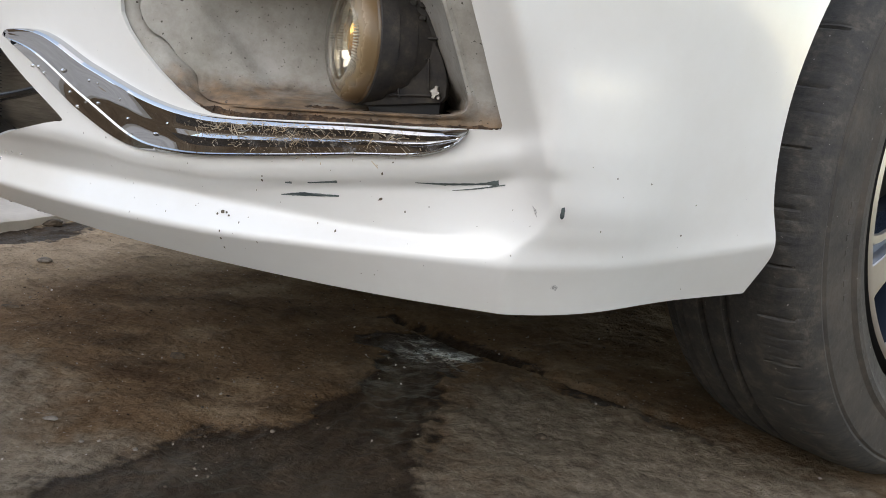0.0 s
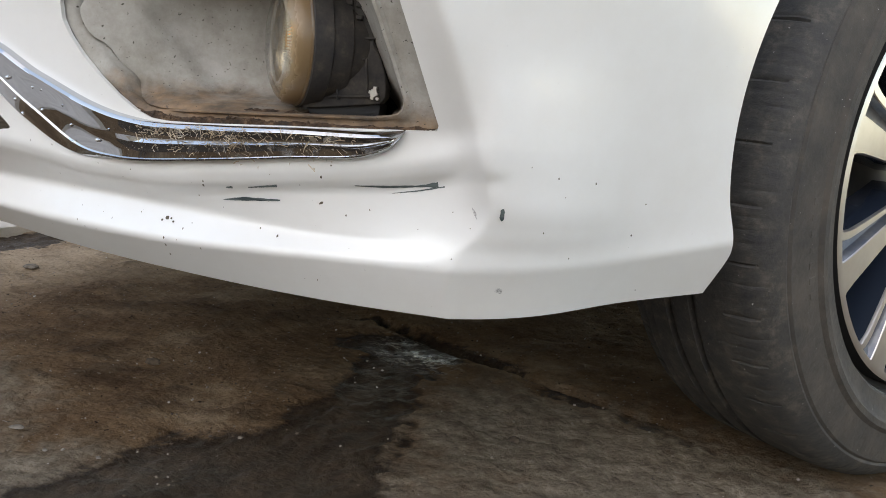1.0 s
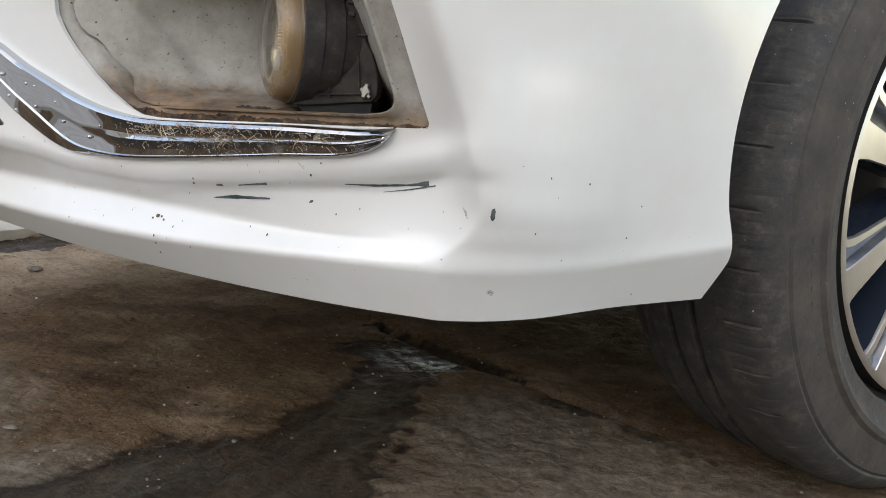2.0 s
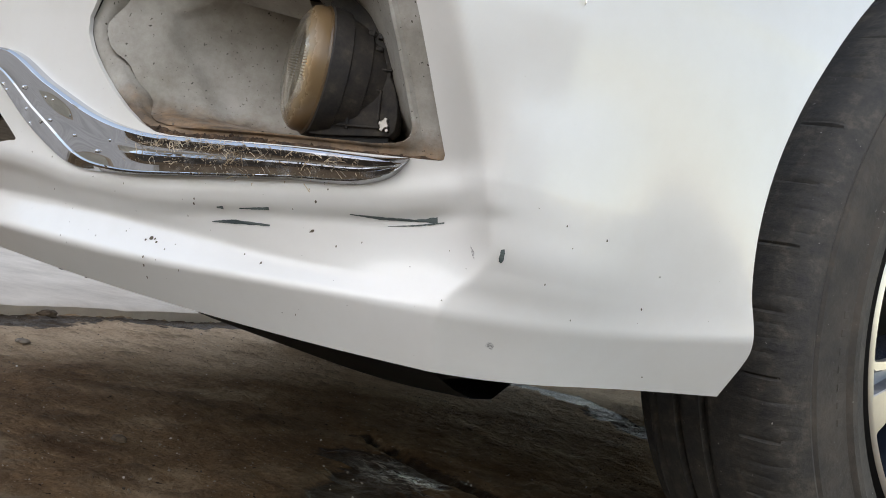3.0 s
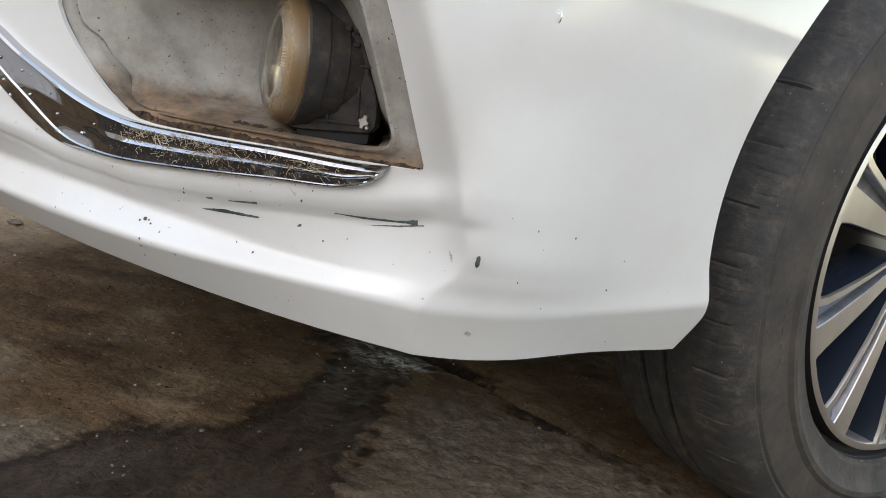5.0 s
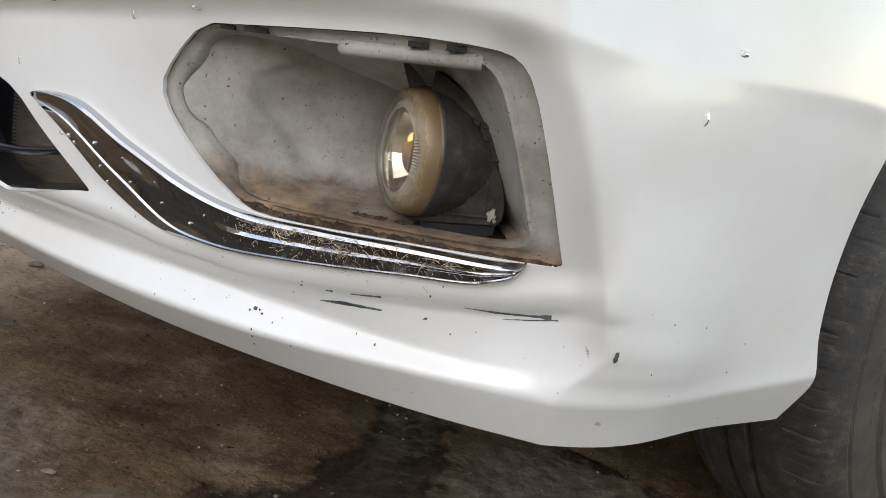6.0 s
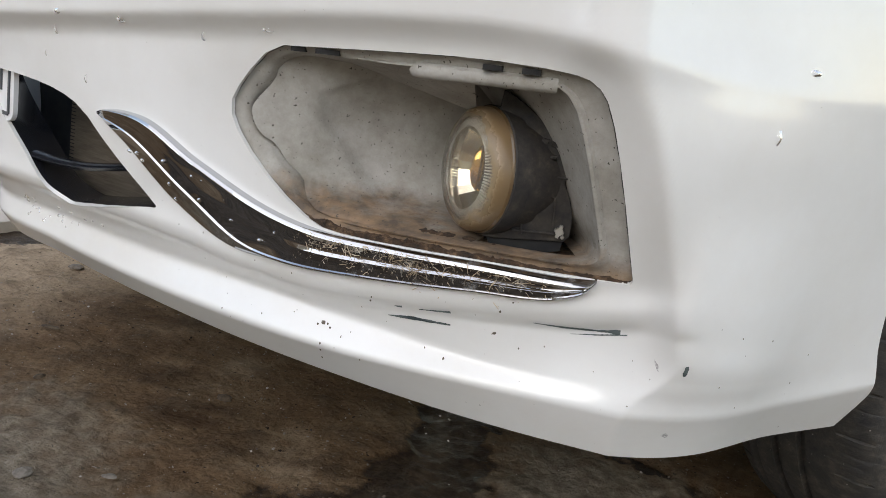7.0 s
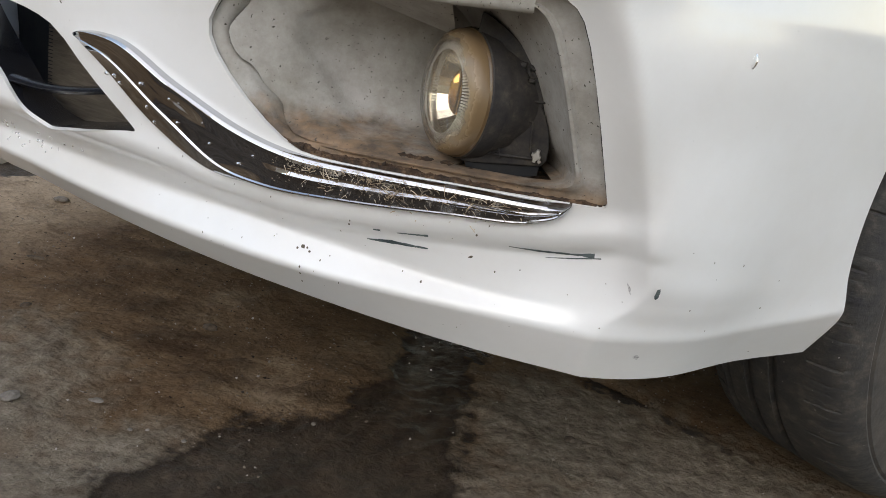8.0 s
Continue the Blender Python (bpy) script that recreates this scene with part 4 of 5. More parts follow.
# ---- chrome trim ----
def chrome_trim():
    ks = np.linspace(0, 1, 160)
    knots = [0.0, 0.04, 0.10, 0.24, 0.36, 0.48, 0.62, 0.76, 0.90, 0.96, 1.0]
    upx = spline(knots, [-0.2078, -0.194, -0.164, -0.105, -0.0505, -0.003, 0.055, 0.115, 0.170, 0.183, 0.1895])
    upz = spline(knots, [0.3690, 0.3735, 0.3745, 0.3515, 0.3330, 0.3255, 0.3272, 0.3310, 0.3335, 0.3348, 0.3355])
    lox = spline(knots, [-0.2085, -0.199, -0.1785, -0.1225, -0.0756, -0.0258, 0.040, 0.110, 0.167, 0.182, 0.1895])
    loz = spline(knots, [0.3668, 0.3632, 0.3520, 0.3148, 0.2952, 0.2945, 0.3015, 0.3098, 0.3168, 0.3245, 0.3345])
    crease_at = spline([0.0, 0.06, 0.28, 0.42, 1.0], [0.30, 0.36, 0.34, 0.13, 0.13])
    ridge_at = spline([0.0, 0.40, 0.52, 0.9, 1.0], [0.94, 0.945, 0.92, 0.92, 0.93])
    verts = []
    for k in ks:
        a, b = np.array([float(lox(k)), float(loz(k))]), np.array([float(upx(k)), float(upz(k))])
        thick = 0.0088 * min(1.0, (k + 0.015) / 0.06, (1.015 - k) / 0.05)
        r, c = float(ridge_at(k)), float(crease_at(k))
        swell = 0.16 * math.exp(-(((k - 0.285) / 0.045) ** 2))
        groove = min(1.0, max(0.0, (k - 0.44) / 0.08)) * min(1.0, max(0.0, (0.985 - k) / 0.05))
        # across: share from the lower to the upper edge, height over the skin
        cross = [(0.0, -0.5), (0.0, 0.20), (0.02, 0.34), (c - 0.04, 0.70 + 0.04 * groove), (c, 0.80), (c + 0.035, 0.72 - 0.06 * groove)]
        for m, h, g in ((0.20, 0.75, 0.0), (0.36, 0.79, 0.02), (0.46, 0.82, 0.10), (0.50, 0.84, 0.10), (0.60, 0.87, -0.10), (0.64, 0.88, -0.12), (0.80, 0.92, -0.12), (0.94, 0.98, -0.08)):
            cross.append((c + 0.035 + (r - c - 0.035) * m, h + g * groove + swell * math.sin(math.pi * m ** 0.75) ** 2))
        cross += [(r - 0.01, 1.00), (r, 0.985), (r + 0.9 * (1 - r), 0.80), (1.0, 0.70), (1.0, -0.5)]
        for s, h in cross:
            q = a + (b - a) * s
            verts.append(on_skin(q[0], q[1], thick * h))
    n = len(cross)
    ob = part_mesh("chrome_trim", verts, quads(160, n, flip=True) + [tuple(range(n)), tuple(range(159 * n, 160 * n))[::-1]], chrome, None, "dirty chrome trim strip with straw stuck to it", angle=24)
    return under_car(ob)


trim = chrome_trim()


# ---- grille opening and number plate ----
def grille():
    g = new("lower_grille")
    under_car(g)
    tagged(g, "black lower grille with a dusty radiator behind it")
    v = []
    outline = GRILLE[::2]
    c = outline.mean(0)
    for x, z in outline:
        y = skin(x, z)
        for k, d in ((1.004, 0.002), (0.985, 0.006), (0.985, 0.05)):
            v.append((c[0] + (x - c[0]) * k, y + d, c[1] + (z - c[1]) * k))
    part_mesh("grille_frame", v, quads(len(outline), 3, True), gloss_black, g, "glossy black frame")
    v, f = [], []
    for i in range(40):
        z = 0.262 + 0.0034 * i
        b = len(v)
        for x in (-0.31, -0.10):
            y = 0.86 - 0.42 * (x + 0.20)
            v += [(x, y, z), (x, y + 0.00012, z + 0.0012), (x, y, z + 0.0026)]
        f += [(b, b + 3, b + 4, b + 1), (b + 1, b + 4, b + 5, b + 2)]
    v2 = [(-0.31, 0.913, 0.25), (-0.10, 0.825, 0.25), (-0.10, 0.825, 0.41), (-0.31, 0.913, 0.41)]
    b = len(v)
    part_mesh("radiator", v + v2, f + [(b, b + 1, b + 2, b + 3)], fins, g, "dusty brown radiator fins", smooth=False)
    v = [(-0.60, 1.20, 0.24), (-0.05, 0.90, 0.24), (-0.05, 0.90, 0.42), (-0.60, 1.20, 0.42)]
    part_mesh("backing", v, [(0, 1, 2, 3)], black, g)
    v = []
    for i in range(30):
        x = -0.42 + 0.25 * i / 29
        y = skin(x, 0.33) + 0.016
        z = 0.331 - 0.020 * math.sin(3.14 * i / 29)
        for k in range(8):
            a = 2 * math.pi * k / 8
            v.append((x, y + 0.010 * math.cos(a), z + 0.0036 * math.sin(a)))
    f = [(i * 8 + k, i * 8 + (k + 1) % 8, (i + 1) * 8 + (k + 1) % 8, (i + 1) * 8 + k) for i in range(29) for k in range(8)]
    part_mesh("grille_bar", v, f, gloss_black, g, "glossy dark cross bar")


grille()


def number_plate():
    pl = new("number_plate")
    along = Vector((-0.857, 0.515, 0)).normalized()
    corner = Vector((-0.317, 0.836, 0.338))
    mid = corner + along * 0.25 + Vector((0, 0, 0.064))
    pl.matrix_basis = Matrix.Translation(Vector(mid) + OFF) @ pose(0, 0, 0, 0, 0, math.degrees(math.atan2(-along.y, -along.x)))
    pl.parent = car
    tagged(pl, "white number plate with dark characters")
    bm = bmesh.new()
    bmesh.ops.create_cube(bm, size=1.0, matrix=Matrix.Diagonal((0.50, 0.004, 0.128, 1)))
    bmesh.ops.bevel(bm, geom=[e for e in bm.edges if abs(e.verts[0].co.x - e.verts[1].co.x) < 1e-5 and abs(e.verts[0].co.z - e.verts[1].co.z) < 1e-5], offset=0.010, segments=4, affect="EDGES", profile=0.5)
    part("plate", bm, plate_white, pl)
    for k in range(9):
        bm = bmesh.new()
        bmesh.ops.create_cube(bm, size=1.0, matrix=Matrix.Translation((0.212 - 0.053 * k, -0.0026, 0.0)) @ Matrix.Diagonal((0.030, 0.0012, 0.078, 1)))
        part("bar", bm, plate_ink, pl, smooth=False)
    for sx, sz, px, pz in ((0.482, 0.003, 0, 0.058), (0.482, 0.003, 0, -0.058), (0.003, 0.116, 0.2415, 0), (0.003, 0.116, -0.2415, 0)):
        bm = bmesh.new()
        bmesh.ops.create_cube(bm, size=1.0, matrix=Matrix.Translation((px, -0.0026, pz)) @ Matrix.Diagonal((sx, 0.0012, sz, 1)))
        part("border", bm, plate_ink, pl, smooth=False)


number_plate()


# ---- marks on the paint ----
def sliver(name, points, widths, mat, label, out=0.0004):
    """A thin mark lying on the paint along points of x and z."""
    p = np.array(points, float)
    n = max(8, len(p) * 8)
    t = np.linspace(0, len(p) - 1, n)
    px, pz, pw = (np.interp(t, range(len(p)), c) for c in (p[:, 0], p[:, 1], widths))
    verts = []
    for k in range(n):
        i, j = max(k - 1, 0), min(k + 1, n - 1)
        d = np.array([px[j] - px[i], pz[j] - pz[i]])
        d = np.array([-d[1], d[0]]) / max(np.hypot(*d), 1e-9)
        w = pw[k] * (0.75 + 0.5 * random.random())
        for s in (-0.5, 0.0, 0.5):
            verts.append(on_skin(px[k] + d[0] * w * s, pz[k] + d[1] * w * s, out))
    return under_cover(part_mesh(name, verts, quads(n, 3, flip=True), mat, None, label))


def chip(x, z, w, h, mat, name="paint_chip", label="", lean=0.0):
    n = 11
    verts = [on_skin(x, z, 0.0005)]
    for k in range(n):
        a = 2 * math.pi * k / n
        r = 0.7 + 0.5 * random.random()
        dx, dz = w / 2 * r * math.cos(a), h / 2 * r * math.sin(a)
        verts.append(on_skin(x + dx * math.cos(lean) - dz * math.sin(lean), z + dx * math.sin(lean) + dz * math.cos(lean), 0.0004))
    return under_cover(part_mesh(name, verts, [(0, 1 + (k + 1) % n, 1 + k) for k in range(n)], mat, None, label))


# ---- ground ----
def ground():
    """One sheet to the horizon, fine where the camera passes near it."""
    near_x = np.arange(-0.95, 0.95, 0.006)
    near_y = np.arange(0.55, 2.2, 0.006)
    xs = np.r_[-400, -60, -12, -4, -2, -1.3, near_x, 1.2, 2, 4, 12, 60, 400]
    ys = np.r_[-400, -60, -12, -3, -1, 0.0, 0.2, 0.35, 0.45, near_y, np.arange(2.24, 5.0, 0.06), 6, 12, 60, 400]
    # the stain and two added dark strips: spread by segments of x, y, x, y, width
    runs = [(0.02, 1.38, 0.10, 1.32, 0.014), (0.10, 1.32, 0.235, 1.228, 0.018), (0.045, 1.27, 0.135, 1.25, 0.045), (0.095, 1.20, 0.080, 1.05, 0.055), (0.080, 1.05, 0.085, 0.93, 0.065),
            # the last here is unseen, added to darken what the chrome mirrors
            (0.07, 0.93, -0.05, 0.81, 0.065), (-0.05, 0.80, -0.12, 0.74, 0.05), (0.08, 0.89, 0.05, 0.72, 0.09), (0.24, 1.225, 0.46, 1.045, 0.003), (0.05, 0.66, -0.06, 0.60, 0.09), (-0.70, 0.44, 0.30, 0.36, 0.20),
            # first a dark line that paints the shade along the slab's edge
            (-0.90, 1.22, -0.49, 2.60, 0.045), (0.00, 2.26, 0.28, 2.30, 0.05), (0.28, 2.30, 0.46, 1.98, 0.05)]
    # bare pale concrete showing through the dirt, painted lighter for skylight at right: x, y, reach
    bare = [(0.42, 0.92, 0.28), (0.28, 1.02, 0.20), (0.20, 0.76, 0.20), (-0.40, 0.80, 0.26), (-0.15, 0.70, 0.2), (0.55, 0.75, 0.2)]
    # darker damp patches: x, y, reach along x, reach along y
    patches = [(-0.30, 1.10, 0.10, 0.035), (-0.20, 1.00, 0.12, 0.022), (-0.10, 0.97, 0.10, 0.018), (-0.42, 1.28, 0.12, 0.03), (-0.12, 1.33, 0.14, 0.05)]
    verts, wets, pools, lit_grounds, bares, damps = [], [], [], [], [], []
    for x in xs:
        for y in ys:
            z = 0.0
            w = pond = open_slab = damp_spot = 0.0
            if -1.3 < x < 1.2 and 0.2 < y < 2.75:
                n1 = noise.noise(Vector((x * 5, y * 5, 0.3)))
                n2 = noise.noise(Vector((x * 17, y * 17, 1.7)))
                n3 = noise.noise(Vector((x * 55, y * 55, 5.1)))
                n4 = noise.noise(Vector((x * 120, y * 120, 7.7)))
                z = 0.006 * n1 + 0.0042 * n2 + 0.0030 * n3 + 0.0018 * n4 + 0.004 * max(0.0, n3 * n2) 
                best = 9.0
                for ax, ay, bx, by, r in runs:
                    dx, dy = bx - ax, by - ay
                    t = max(0.0, min(1.0, ((x - ax) * dx + (y - ay) * dy) / (dx * dx + dy * dy)))
                    d = math.hypot(x - ax - t * dx, y - ay - t * dy) - r
                    best = min(best, d)
                best += 0.016 * n1 + 0.028 * n2 + 0.020 * n3 + 0.010 * n4
                w = max(0.0, min(1.0, 0.5 - best / 0.055))
                pond = max(0.0, min(1.0, 1.6 - 1.6 * math.hypot((x - 0.105) / 0.085, (y - 1.245 + 0.5 * (x - 0.105)) / 0.075)))
                z -= 0.004 * w
                t = max(0.0, min(1.0, (x - 0.02) / 0.46))
                line = abs((y - 1.375 + 0.66 * (x - 0.02)) * 0.83 + 0.012 * n2 + 0.006 * n3)
                if 0.0 < t < 1.0:
                    z -= 0.011 * math.exp(-((line / (0.012 * (1.1 - t))) ** 2))
                open_slab = max(max(0.0, 1.0 - math.hypot(x - bx, y - by) / br) for bx, by, br in bare)
                open_slab = max(0.0, min(1.0, 2.2 * open_slab + 0.5 * n2 + 0.5 * n3 - 0.2))
                damp_spot = max(max(0.0, 1.4 - math.hypot((x - bx) / rx, (y - by) / ry)) for bx, by, rx, ry in patches)
                damp_spot = max(0.0, min(1.0, damp_spot + 0.9 * n2 + 0.6 * n3 - 0.15))
            bares.append(open_slab)
            damps.append(damp_spot)
            verts.append((x, y, z))
            wets.append(w)
            pools.append(pond)
            # paler past the car as if lit, and behind the camera to bounce light
            off = -0.95 - ((x - HUB.x) * SIDE.x + (y - HUB.y) * SIDE.y) + 0.22 * noise.noise(Vector((x * 2.3, y * 2.3, 9)))
            near = max(0.0, min(1.0, (0.05 - y + 0.10 * noise.noise(Vector((x * 4, y * 4, 2)))) / 0.45))
            lit_grounds.append(max(near, max(0.0, min(1.0, off / 0.30)) * 0.85))
    me = mesh_of("ground", verts, quads(len(xs), len(ys)), earth, angle=180)
    at = me.attributes.new("wet", "FLOAT", "POINT")
    at.data.foreach_set("value", wets)
    me.attributes.new("pool", "FLOAT", "POINT").data.foreach_set("value", pools)
    me.attributes.new("lit_ground", "FLOAT", "POINT").data.foreach_set("value", lit_grounds)
    me.attributes.new("bare", "FLOAT", "POINT").data.foreach_set("value", bares)
    me.attributes.new("damp", "FLOAT", "POINT").data.foreach_set("value", damps)
    ob = new("ground", me)
    return tagged(ob, "dirty brown concrete ground with a wet stain and a crack", "ground", kind="structure")


ground()


def far_slab():
    """Pale slab beyond a low broken edge."""
    edge = []
    a, b = Vector((-1.6, -1.0, 0)), Vector((0.35, 5.6, 0))
    for i in range(161):
        p = a.lerp(b, i / 160)
        k = 0.018 * noise.noise(Vector((i * 0.35, 0, 0))) + 0.008 * noise.noise(Vector((i * 1.7, 4, 0)))
        edge.append(Vector((p.x + k, p.y, 0)))
    verts = []
    for p in edge:
        for dx, z in ((0.0, -0.01), (0.0, 0.018), (-0.02, 0.026), (-0.6, 0.030), (-2.5, 0.03), (-14, 0.03)):
            verts.append((p.x + dx, p.y, z + (0.004 * noise.noise(Vector((p.x * 30 + dx, p.y * 30, 0))) if z > 0 else 0)))
    ob = part_mesh("pavement", verts, quads(161, 6, flip=True), slab_mat, None, angle=60)
    return tagged(ob, "pale worn concrete slab with a broken edge", "pavement", kind="structure")


far_slab()


def unseen_walls():
    """Plain unseen walls, added to shape the light and the reflections."""
    for name, x0, y0, x1, y1, h in (("wall_south", -14, -7.5, 12, -7.0, 2.4), ("wall_west", -8.5, -7.0, -8.0, 9.0, 3.0)):
        bm = bmesh.new()
        bmesh.ops.create_cube(bm, size=1.0, matrix=Matrix.Translation(((x0 + x1) / 2, (y0 + y1) / 2, h / 2)) @ Matrix.Diagonal((x1 - x0, y1 - y0, h, 1)))
        ob = part(name, bm, wall_mat, None, smooth=False)
        tagged(ob, "plain pale wall added out of view", "wall", kind="structure")


unseen_walls()


# ---- scratches, chips, drops and straw ----
sliver("scratch", [(0.156, 0.2968), (0.176, 0.2980), (0.1978, 0.3005), (0.2115, 0.3030)], [0.0005, 0.0016, 0.0012, 0.0034], scratch_mat, "long dark scrape")
sliver("scratch", [(0.181, 0.2940), (0.1986, 0.2975), (0.216, 0.3022)], [0.0003, 0.0009, 0.0008], scratch_mat, "thin grey scrape")
sliver("scratch", [(0.057, 0.2754), (0.075, 0.2782), (0.1019, 0.2803)], [0.0005, 0.0029, 0.0009], scratch_mat, "dark greenish scrape")
sliver("scratch", [(0.079, 0.2872), (0.101, 0.2908)], [0.0006, 0.0016], scratch_mat, "short dark scrape")
sliver("scratch", [(0.0616, 0.2852), (0.0669, 0.2858)], [0.0008, 0.0020], scratch_mat, "short dark scrape")
chip(0.2545, 0.2893, 0.0034, 0.0082, scratch_mat, label="dark chip in the paint")
chip(0.237, 0.2885, 0.0018, 0.008, rub_mat, label="grey rub mark", lean=0.5)
chip(0.2552, 0.2365, 0.0060, 0.0046, rub_mat, label="grey rub mark on the lip")
chip(0.132, 0.282, 0.0036, 0.0016, grime, lean=0.5)
chip(0.009, 0.2555, 0.0035, 0.003, grime)
for dx, dz in ((0.0035, 0.001), (0.006, -0.001), (-0.004, -0.001)):
    chip(0.009 + dx, 0.2545 + dz, 0.002, 0.0016, grime)
for x, z in ((0.0105, 0.2425), (0.0108, 0.2370), (0.0112, 0.2290), (0.101, 0.2555), (0.1335, 0.3005), (0.044, 0.2845)):
    chip(x, z, 0.0015, 0.0020, grime)
rng = random.Random(7)
for _ in range(70):
    x, z = rng.uniform(-0.14, 0.36), rng.uniform(0.226, 0.335)
    s = rng.uniform(0.0004, 0.0011)
    chip(x, z, s, s * rng.uniform(0.7, 1.8), grime, "speck")


def bead(x, z, w, h, lift=0.0):
    """One flat bead of water on the paint: verts and faces."""
    n, rings = 9, 3
    verts = [on_skin(x, z, lift + min(w, h) * 0.45)]
    for r in range(1, rings + 1):
        k = r / rings
        for i in range(n):
            a = 2 * math.pi * i / n
            verts.append(on_skin(x + w / 2 * k * math.cos(a), z + h / 2 * k * math.sin(a), lift + min(w, h) * 0.45 * (1 - k * k) + 0.00005))
    faces = [(0, 1 + (i + 1) % n, 1 + i) for i in range(n)]
    for r in range(rings - 1):
        for i in range(n):
            a, b = 1 + r * n + i, 1 + r * n + (i + 1) % n
            faces.append((a, b, b + n, a + n))
    return verts, faces


def drops():
    verts, faces = [], []
    spots = [(-0.245, 0.440, 0.007, 0.004), (-0.180, 0.442, 0.008, 0.004), (-0.105, 0.4405, 0.004, 0.006), (-0.05, 0.452, 0.009, 0.003), (-0.222, 0.392, 0.003, 0.007),
             (-0.27, 0.405, 0.002, 0.005), (0.272, 0.440, 0.004, 0.009), (0.285, 0.4788, 0.008, 0.004), (-0.255, 0.425, 0.003, 0.007)]
    for _ in range(26):
        spots.append((rng.uniform(-0.33, -0.2), rng.uniform(0.25, 0.27), rng.uniform(0.002, 0.004), rng.uniform(0.0015, 0.003)))
    for x, z, w, h in spots:
        v, f = bead(x, z, w, h)
        b = len(verts)
        verts += v
        faces += [tuple(b + i for i in q) for q in f]
    # beads on the chrome trim
    for x, z in ((-0.165, 0.3471), (-0.158, 0.3468), (-0.1526, 0.3425), (-0.1324, 0.3458), (-0.1057, 0.3404), (-0.0967, 0.3391), (-0.0979, 0.3243), (-0.0893, 0.3289), (-0.0753, 0.3294), (-0.0684, 0.3159), (-0.0676, 0.303), (-0.0418, 0.3073), (-0.1263, 0.3301), (-0.1193, 0.32), (-0.0306, 0.3163)):
        v, f = bead(x, z, rng.uniform(0.003, 0.0065), rng.uniform(0.0022, 0.0034), 0.0074)
        b = len(verts)
        verts += v
        faces += [tuple(b + i for i in q) for q in f]
    # beads hanging from the lip's lower edge
    for x, r in [(-0.205, 0.0035), (-0.196, 0.003), (-0.25, 0.0035), (0.055, 0.003), (0.095, 0.004), (0.112, 0.003), (0.13, 0.0035), (-0.09, 0.003), (-0.06, 0.0025)]:
        r *= 0.6
        y, z = float(LOOP[0](x)) + 0.003, float(Z_LIP(x)) + 0.3 * r
        b = len(verts)
        for i in range(6):
            for k in range(8):
                p, a = math.pi * i / 5, 2 * math.pi * k / 8
                verts.append((x + 1.5 * r * math.sin(p) * math.cos(a), y + r * math.sin(p) * math.sin(a), z - 0.2 * r - 0.8 * r * math.cos(p)))
        faces += [(b + i * 8 + k, b + i * 8 + (k + 1) % 8, b + (i + 1) * 8 + (k + 1) % 8, b + (i + 1) * 8 + k) for i in range(5) for k in range(8)]
    ob = part_mesh("water_drops", verts, faces, water, None, angle=180)
    tagged(ob, "clear water drops clinging to the white paint", "water", kind="stuff")


drops()


def straw():
    verts, faces = [], []
    clumps = ((0.006, 0.010, 0.15), (0.030, 0.014, 0.2), (0.062, 0.014, 0.35), (0.078, 0.012, 0.25), (0.105, 0.020, 0.3), (0.050, 0.016, 0.2), (0.140, 0.014, 0.3))
    for i in range(330):
        mid, spread, drift = clumps[i % 7]
        x = rng.gauss(mid, spread)
        lo, hi = 0.2935 + 0.10 * max(0.0, x), 0.3235 + 0.05 * max(0.0, x)
        z = lo + (hi - lo) * (1.04 - abs(rng.gauss(0, 0.20 + drift)))
        if not (lo < z < hi + 0.006 and -0.05 < x < 0.17):
            continue
        p = on_skin(x, z, 0.0080 + rng.uniform(0, 0.0015))
        size = 0.0006 + 0.0075 * rng.random() ** 4.0
        a = rng.gauss(0.0, 1.0)
        d = Vector((math.cos(a), rng.uniform(-0.4, 0.1), math.sin(a))).normalized() * size / 2
        n = Vector((rng.uniform(-0.2, 0.2), -0.8, 0.6)).normalized()
        s = d.cross(n).normalized() * rng.uniform(0.00010, 0.00032)
        b = len(verts)
        bend = n * rng.uniform(0, 0.0012)
        for q in (p - d, p + bend, p + d):
            verts += [q - s, q + s + n * 0.0002, q + n * 0.0006]
        for k in (0, 3):
            faces += [(b + k, b + k + 3, b + k + 4, b + k + 1), (b + k + 1, b + k + 4, b + k + 5, b + k + 2), (b + k + 2, b + k + 5, b + k + 3, b + k)]
    ob = part_mesh("straw_litter", verts, faces, straw_mat, None, smooth=False)
    tagged(ob, "dry straw and dirt crumbs lying on the chrome trim", "litter", kind="stuff")


straw()


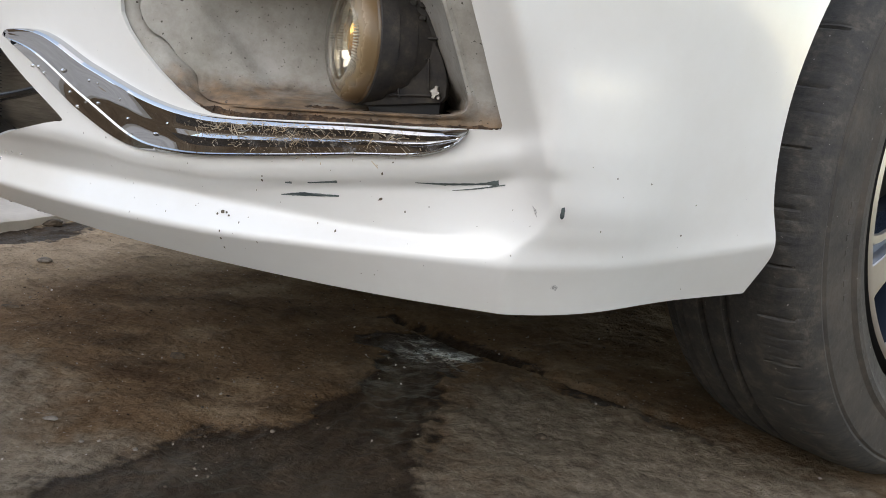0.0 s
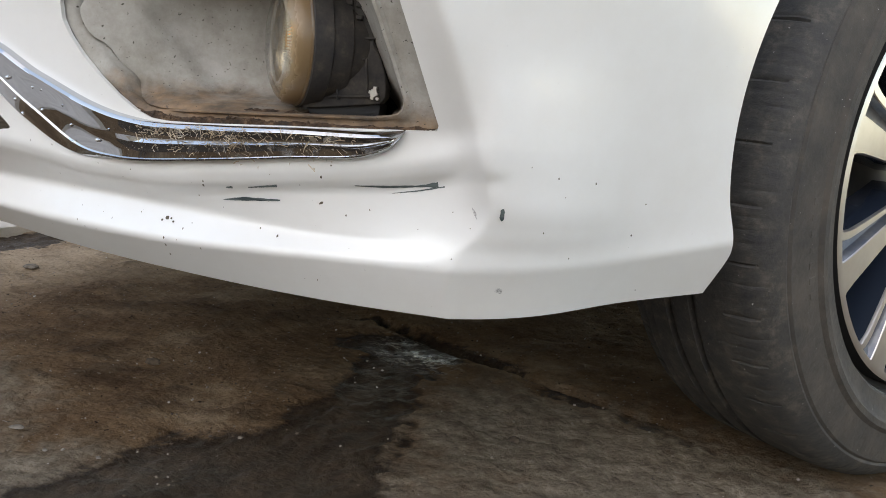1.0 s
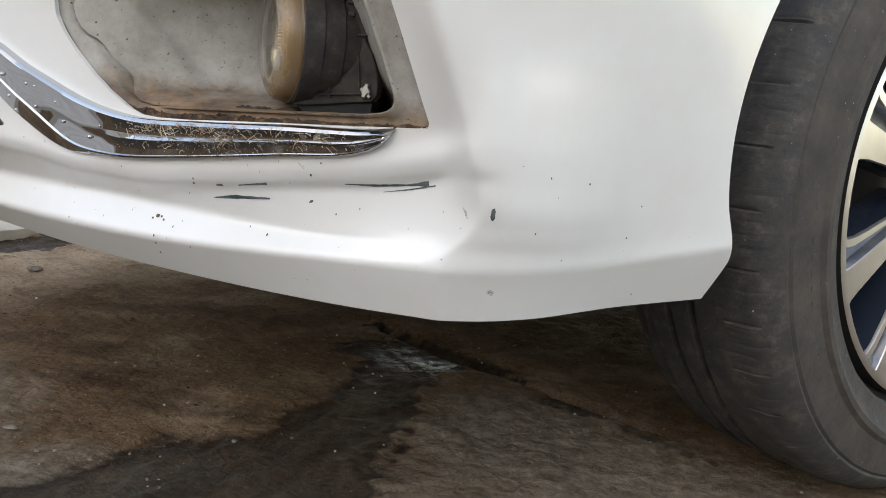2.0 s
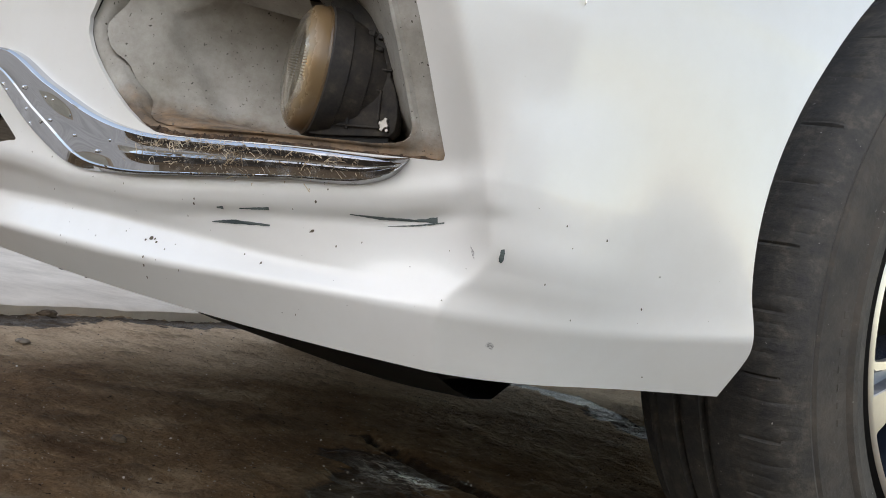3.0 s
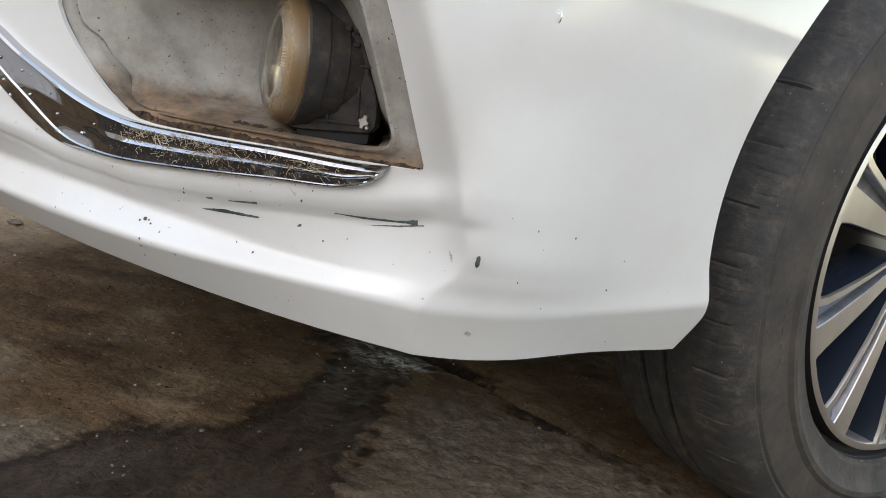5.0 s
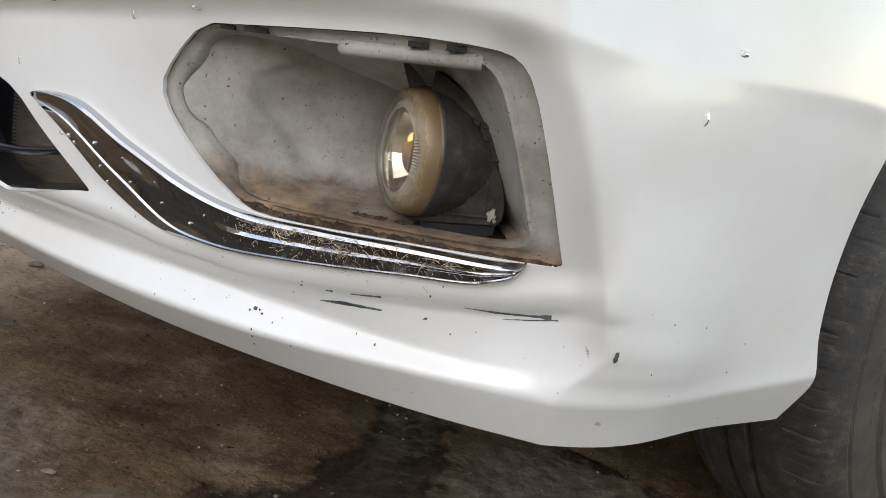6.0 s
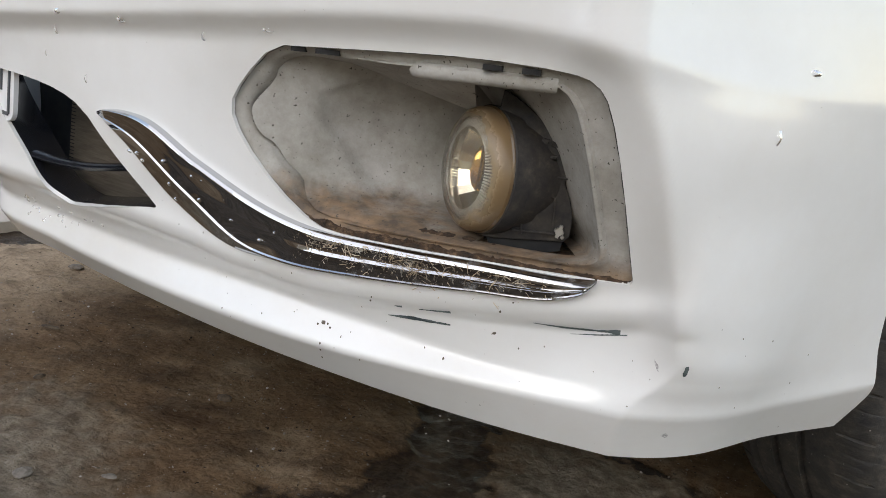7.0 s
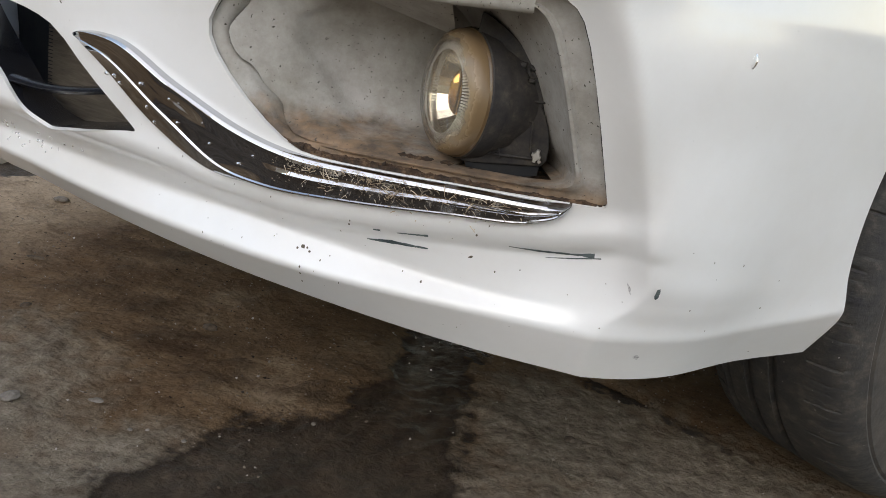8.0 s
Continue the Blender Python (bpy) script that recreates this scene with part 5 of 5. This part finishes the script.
def pebbles():
    verts, faces = [], []
    ico = bmesh.new()
    bmesh.ops.create_icosphere(ico, subdivisions=1, radius=1.0)
    iv = [v.co.copy() for v in ico.verts]
    jf = [tuple(v.index for v in f.verts) for f in ico.faces]
    ico.free()
    cube = [Vector((a, b, c)) for a in (-1, 1) for b in (-1, 1) for c in (-1, 1)]
    sides = [(0, 1, 3, 2), (4, 6, 7, 5), (0, 4, 5, 1), (2, 3, 7, 6), (0, 2, 6, 4), (1, 5, 7, 3)]
    for n in range(5200):
        x, y = rng.uniform(-0.9, 0.9), 0.60 + rng.random() ** 1.7 * 1.4
        if noise.noise(Vector((x * 6, y * 6, 21))) < rng.uniform(-0.5, 0.35):
            continue
        large = n % 40 == 0
        r = 0.0012 + 0.0014 * rng.random() if large else 0.0004 + 0.0012 * rng.random() ** 3
        b = len(verts)
        turn = Euler((rng.random() * 6, rng.random() * 6, rng.random() * 6)).to_matrix()
        for c in (iv if large else cube):
            q = turn @ Vector((c.x, c.y * 0.8, c.z * 0.7)) * r * (0.65 + 0.6 * rng.random())
            verts.append((x + q.x, y + q.y, max(q.z * 0.7, -0.002) + 0.0010))
        faces += [tuple(b + i for i in f) for f in (jf if large else sides)]
    ob = part_mesh("grit", verts, faces, stone_mat, None, smooth=False)
    tagged(ob, "small stones and grit scattered on the ground", "grit", kind="stuff")


clod_mat = material("earth_clod", (0.14, 0.10, 0.07), 0.9)
base(clod_mat, ramp(clod_mat, noise_of(clod_mat, 160, 6), (0.3, (0.035, 0.024, 0.016)), (0.7, (0.12, 0.088, 0.06))))
stone_mat = material("grit_stone", (0.3, 0.26, 0.22), 0.9)
isle = node(stone_mat, "NewGeometry")
base(stone_mat, ramp(stone_mat, isle.outputs["Random Per Island"], (0.0, (0.045, 0.032, 0.023)), (0.45, (0.12, 0.088, 0.064)), (0.82, (0.20, 0.165, 0.13)), (0.985, (0.46, 0.42, 0.38))))
pebbles()


def stone(x, y, w, d, h, turn, mat):
    """One small stone half sunk into the ground."""
    bm = bmesh.new()
    bmesh.ops.create_icosphere(bm, subdivisions=2, radius=0.5)
    for v in bm.verts:
        v.co *= 0.82 + 0.36 * noise.noise(v.co * 2.3 + Vector((x * 40, y * 40, 0))) + 0.10 * rng.random()
        v.co.z = max(v.co.z, -0.2)
    bmesh.ops.transform(bm, matrix=Matrix.Translation((0, 0, 0.15 * h)) @ Matrix.Rotation(turn, 4, "Z") @ Matrix.Diagonal((w, d, h, 1)), verts=bm.verts)
    ob = part("stone", bm, mat, None, smooth=False)
    ob.location = (x, y, 0.0)
    return tagged(ob, "small rough stone lying on the dirty ground", "stone", "stones on the ground")


pale_stone = material("pale_stone", (0.5, 0.47, 0.43), 0.9)
base(pale_stone, ramp(pale_stone, noise_of(pale_stone, 120, 6), (0.3, (0.10, 0.085, 0.07)), (0.7, (0.24, 0.21, 0.18))))
for x, y, w, d, h, turn, mat in ((-0.194, 1.073, 0.022, 0.016, 0.012, 0.4, clod_mat), (-0.221, 0.862, 0.018, 0.010, 0.006, 0.1, pale_stone), (-0.495, 1.166, 0.030, 0.010, 0.006, 0.1, clod_mat), (-0.411, 1.024, 0.016, 0.012, 0.008, 0.9, clod_mat),
                                  (0.264, 1.002, 0.016, 0.012, 0.006, 0.3, clod_mat), (-0.166, 0.828, 0.006, 0.005, 0.004, 0, pale_stone), (-0.112, 0.830, 0.006, 0.005, 0.004, 1, pale_stone), (-0.008, 0.912, 0.007, 0.005, 0.004, 0.7, pale_stone),
                                  (0.620, 1.045, 0.022, 0.015, 0.010, 0.2, clod_mat), (-0.295, 0.834, 0.024, 0.018, 0.010, 1.2, pale_stone), (0.060, 0.765, 0.022, 0.016, 0.010, 0.5, pale_stone), (-0.62, 1.42, 0.03, 0.018, 0.012, 0.3, pale_stone),
                                  (-0.80, 1.70, 0.05, 0.03, 0.02, 0.8, clod_mat)):
    stone(x, y, w, d, h, turn, mat)
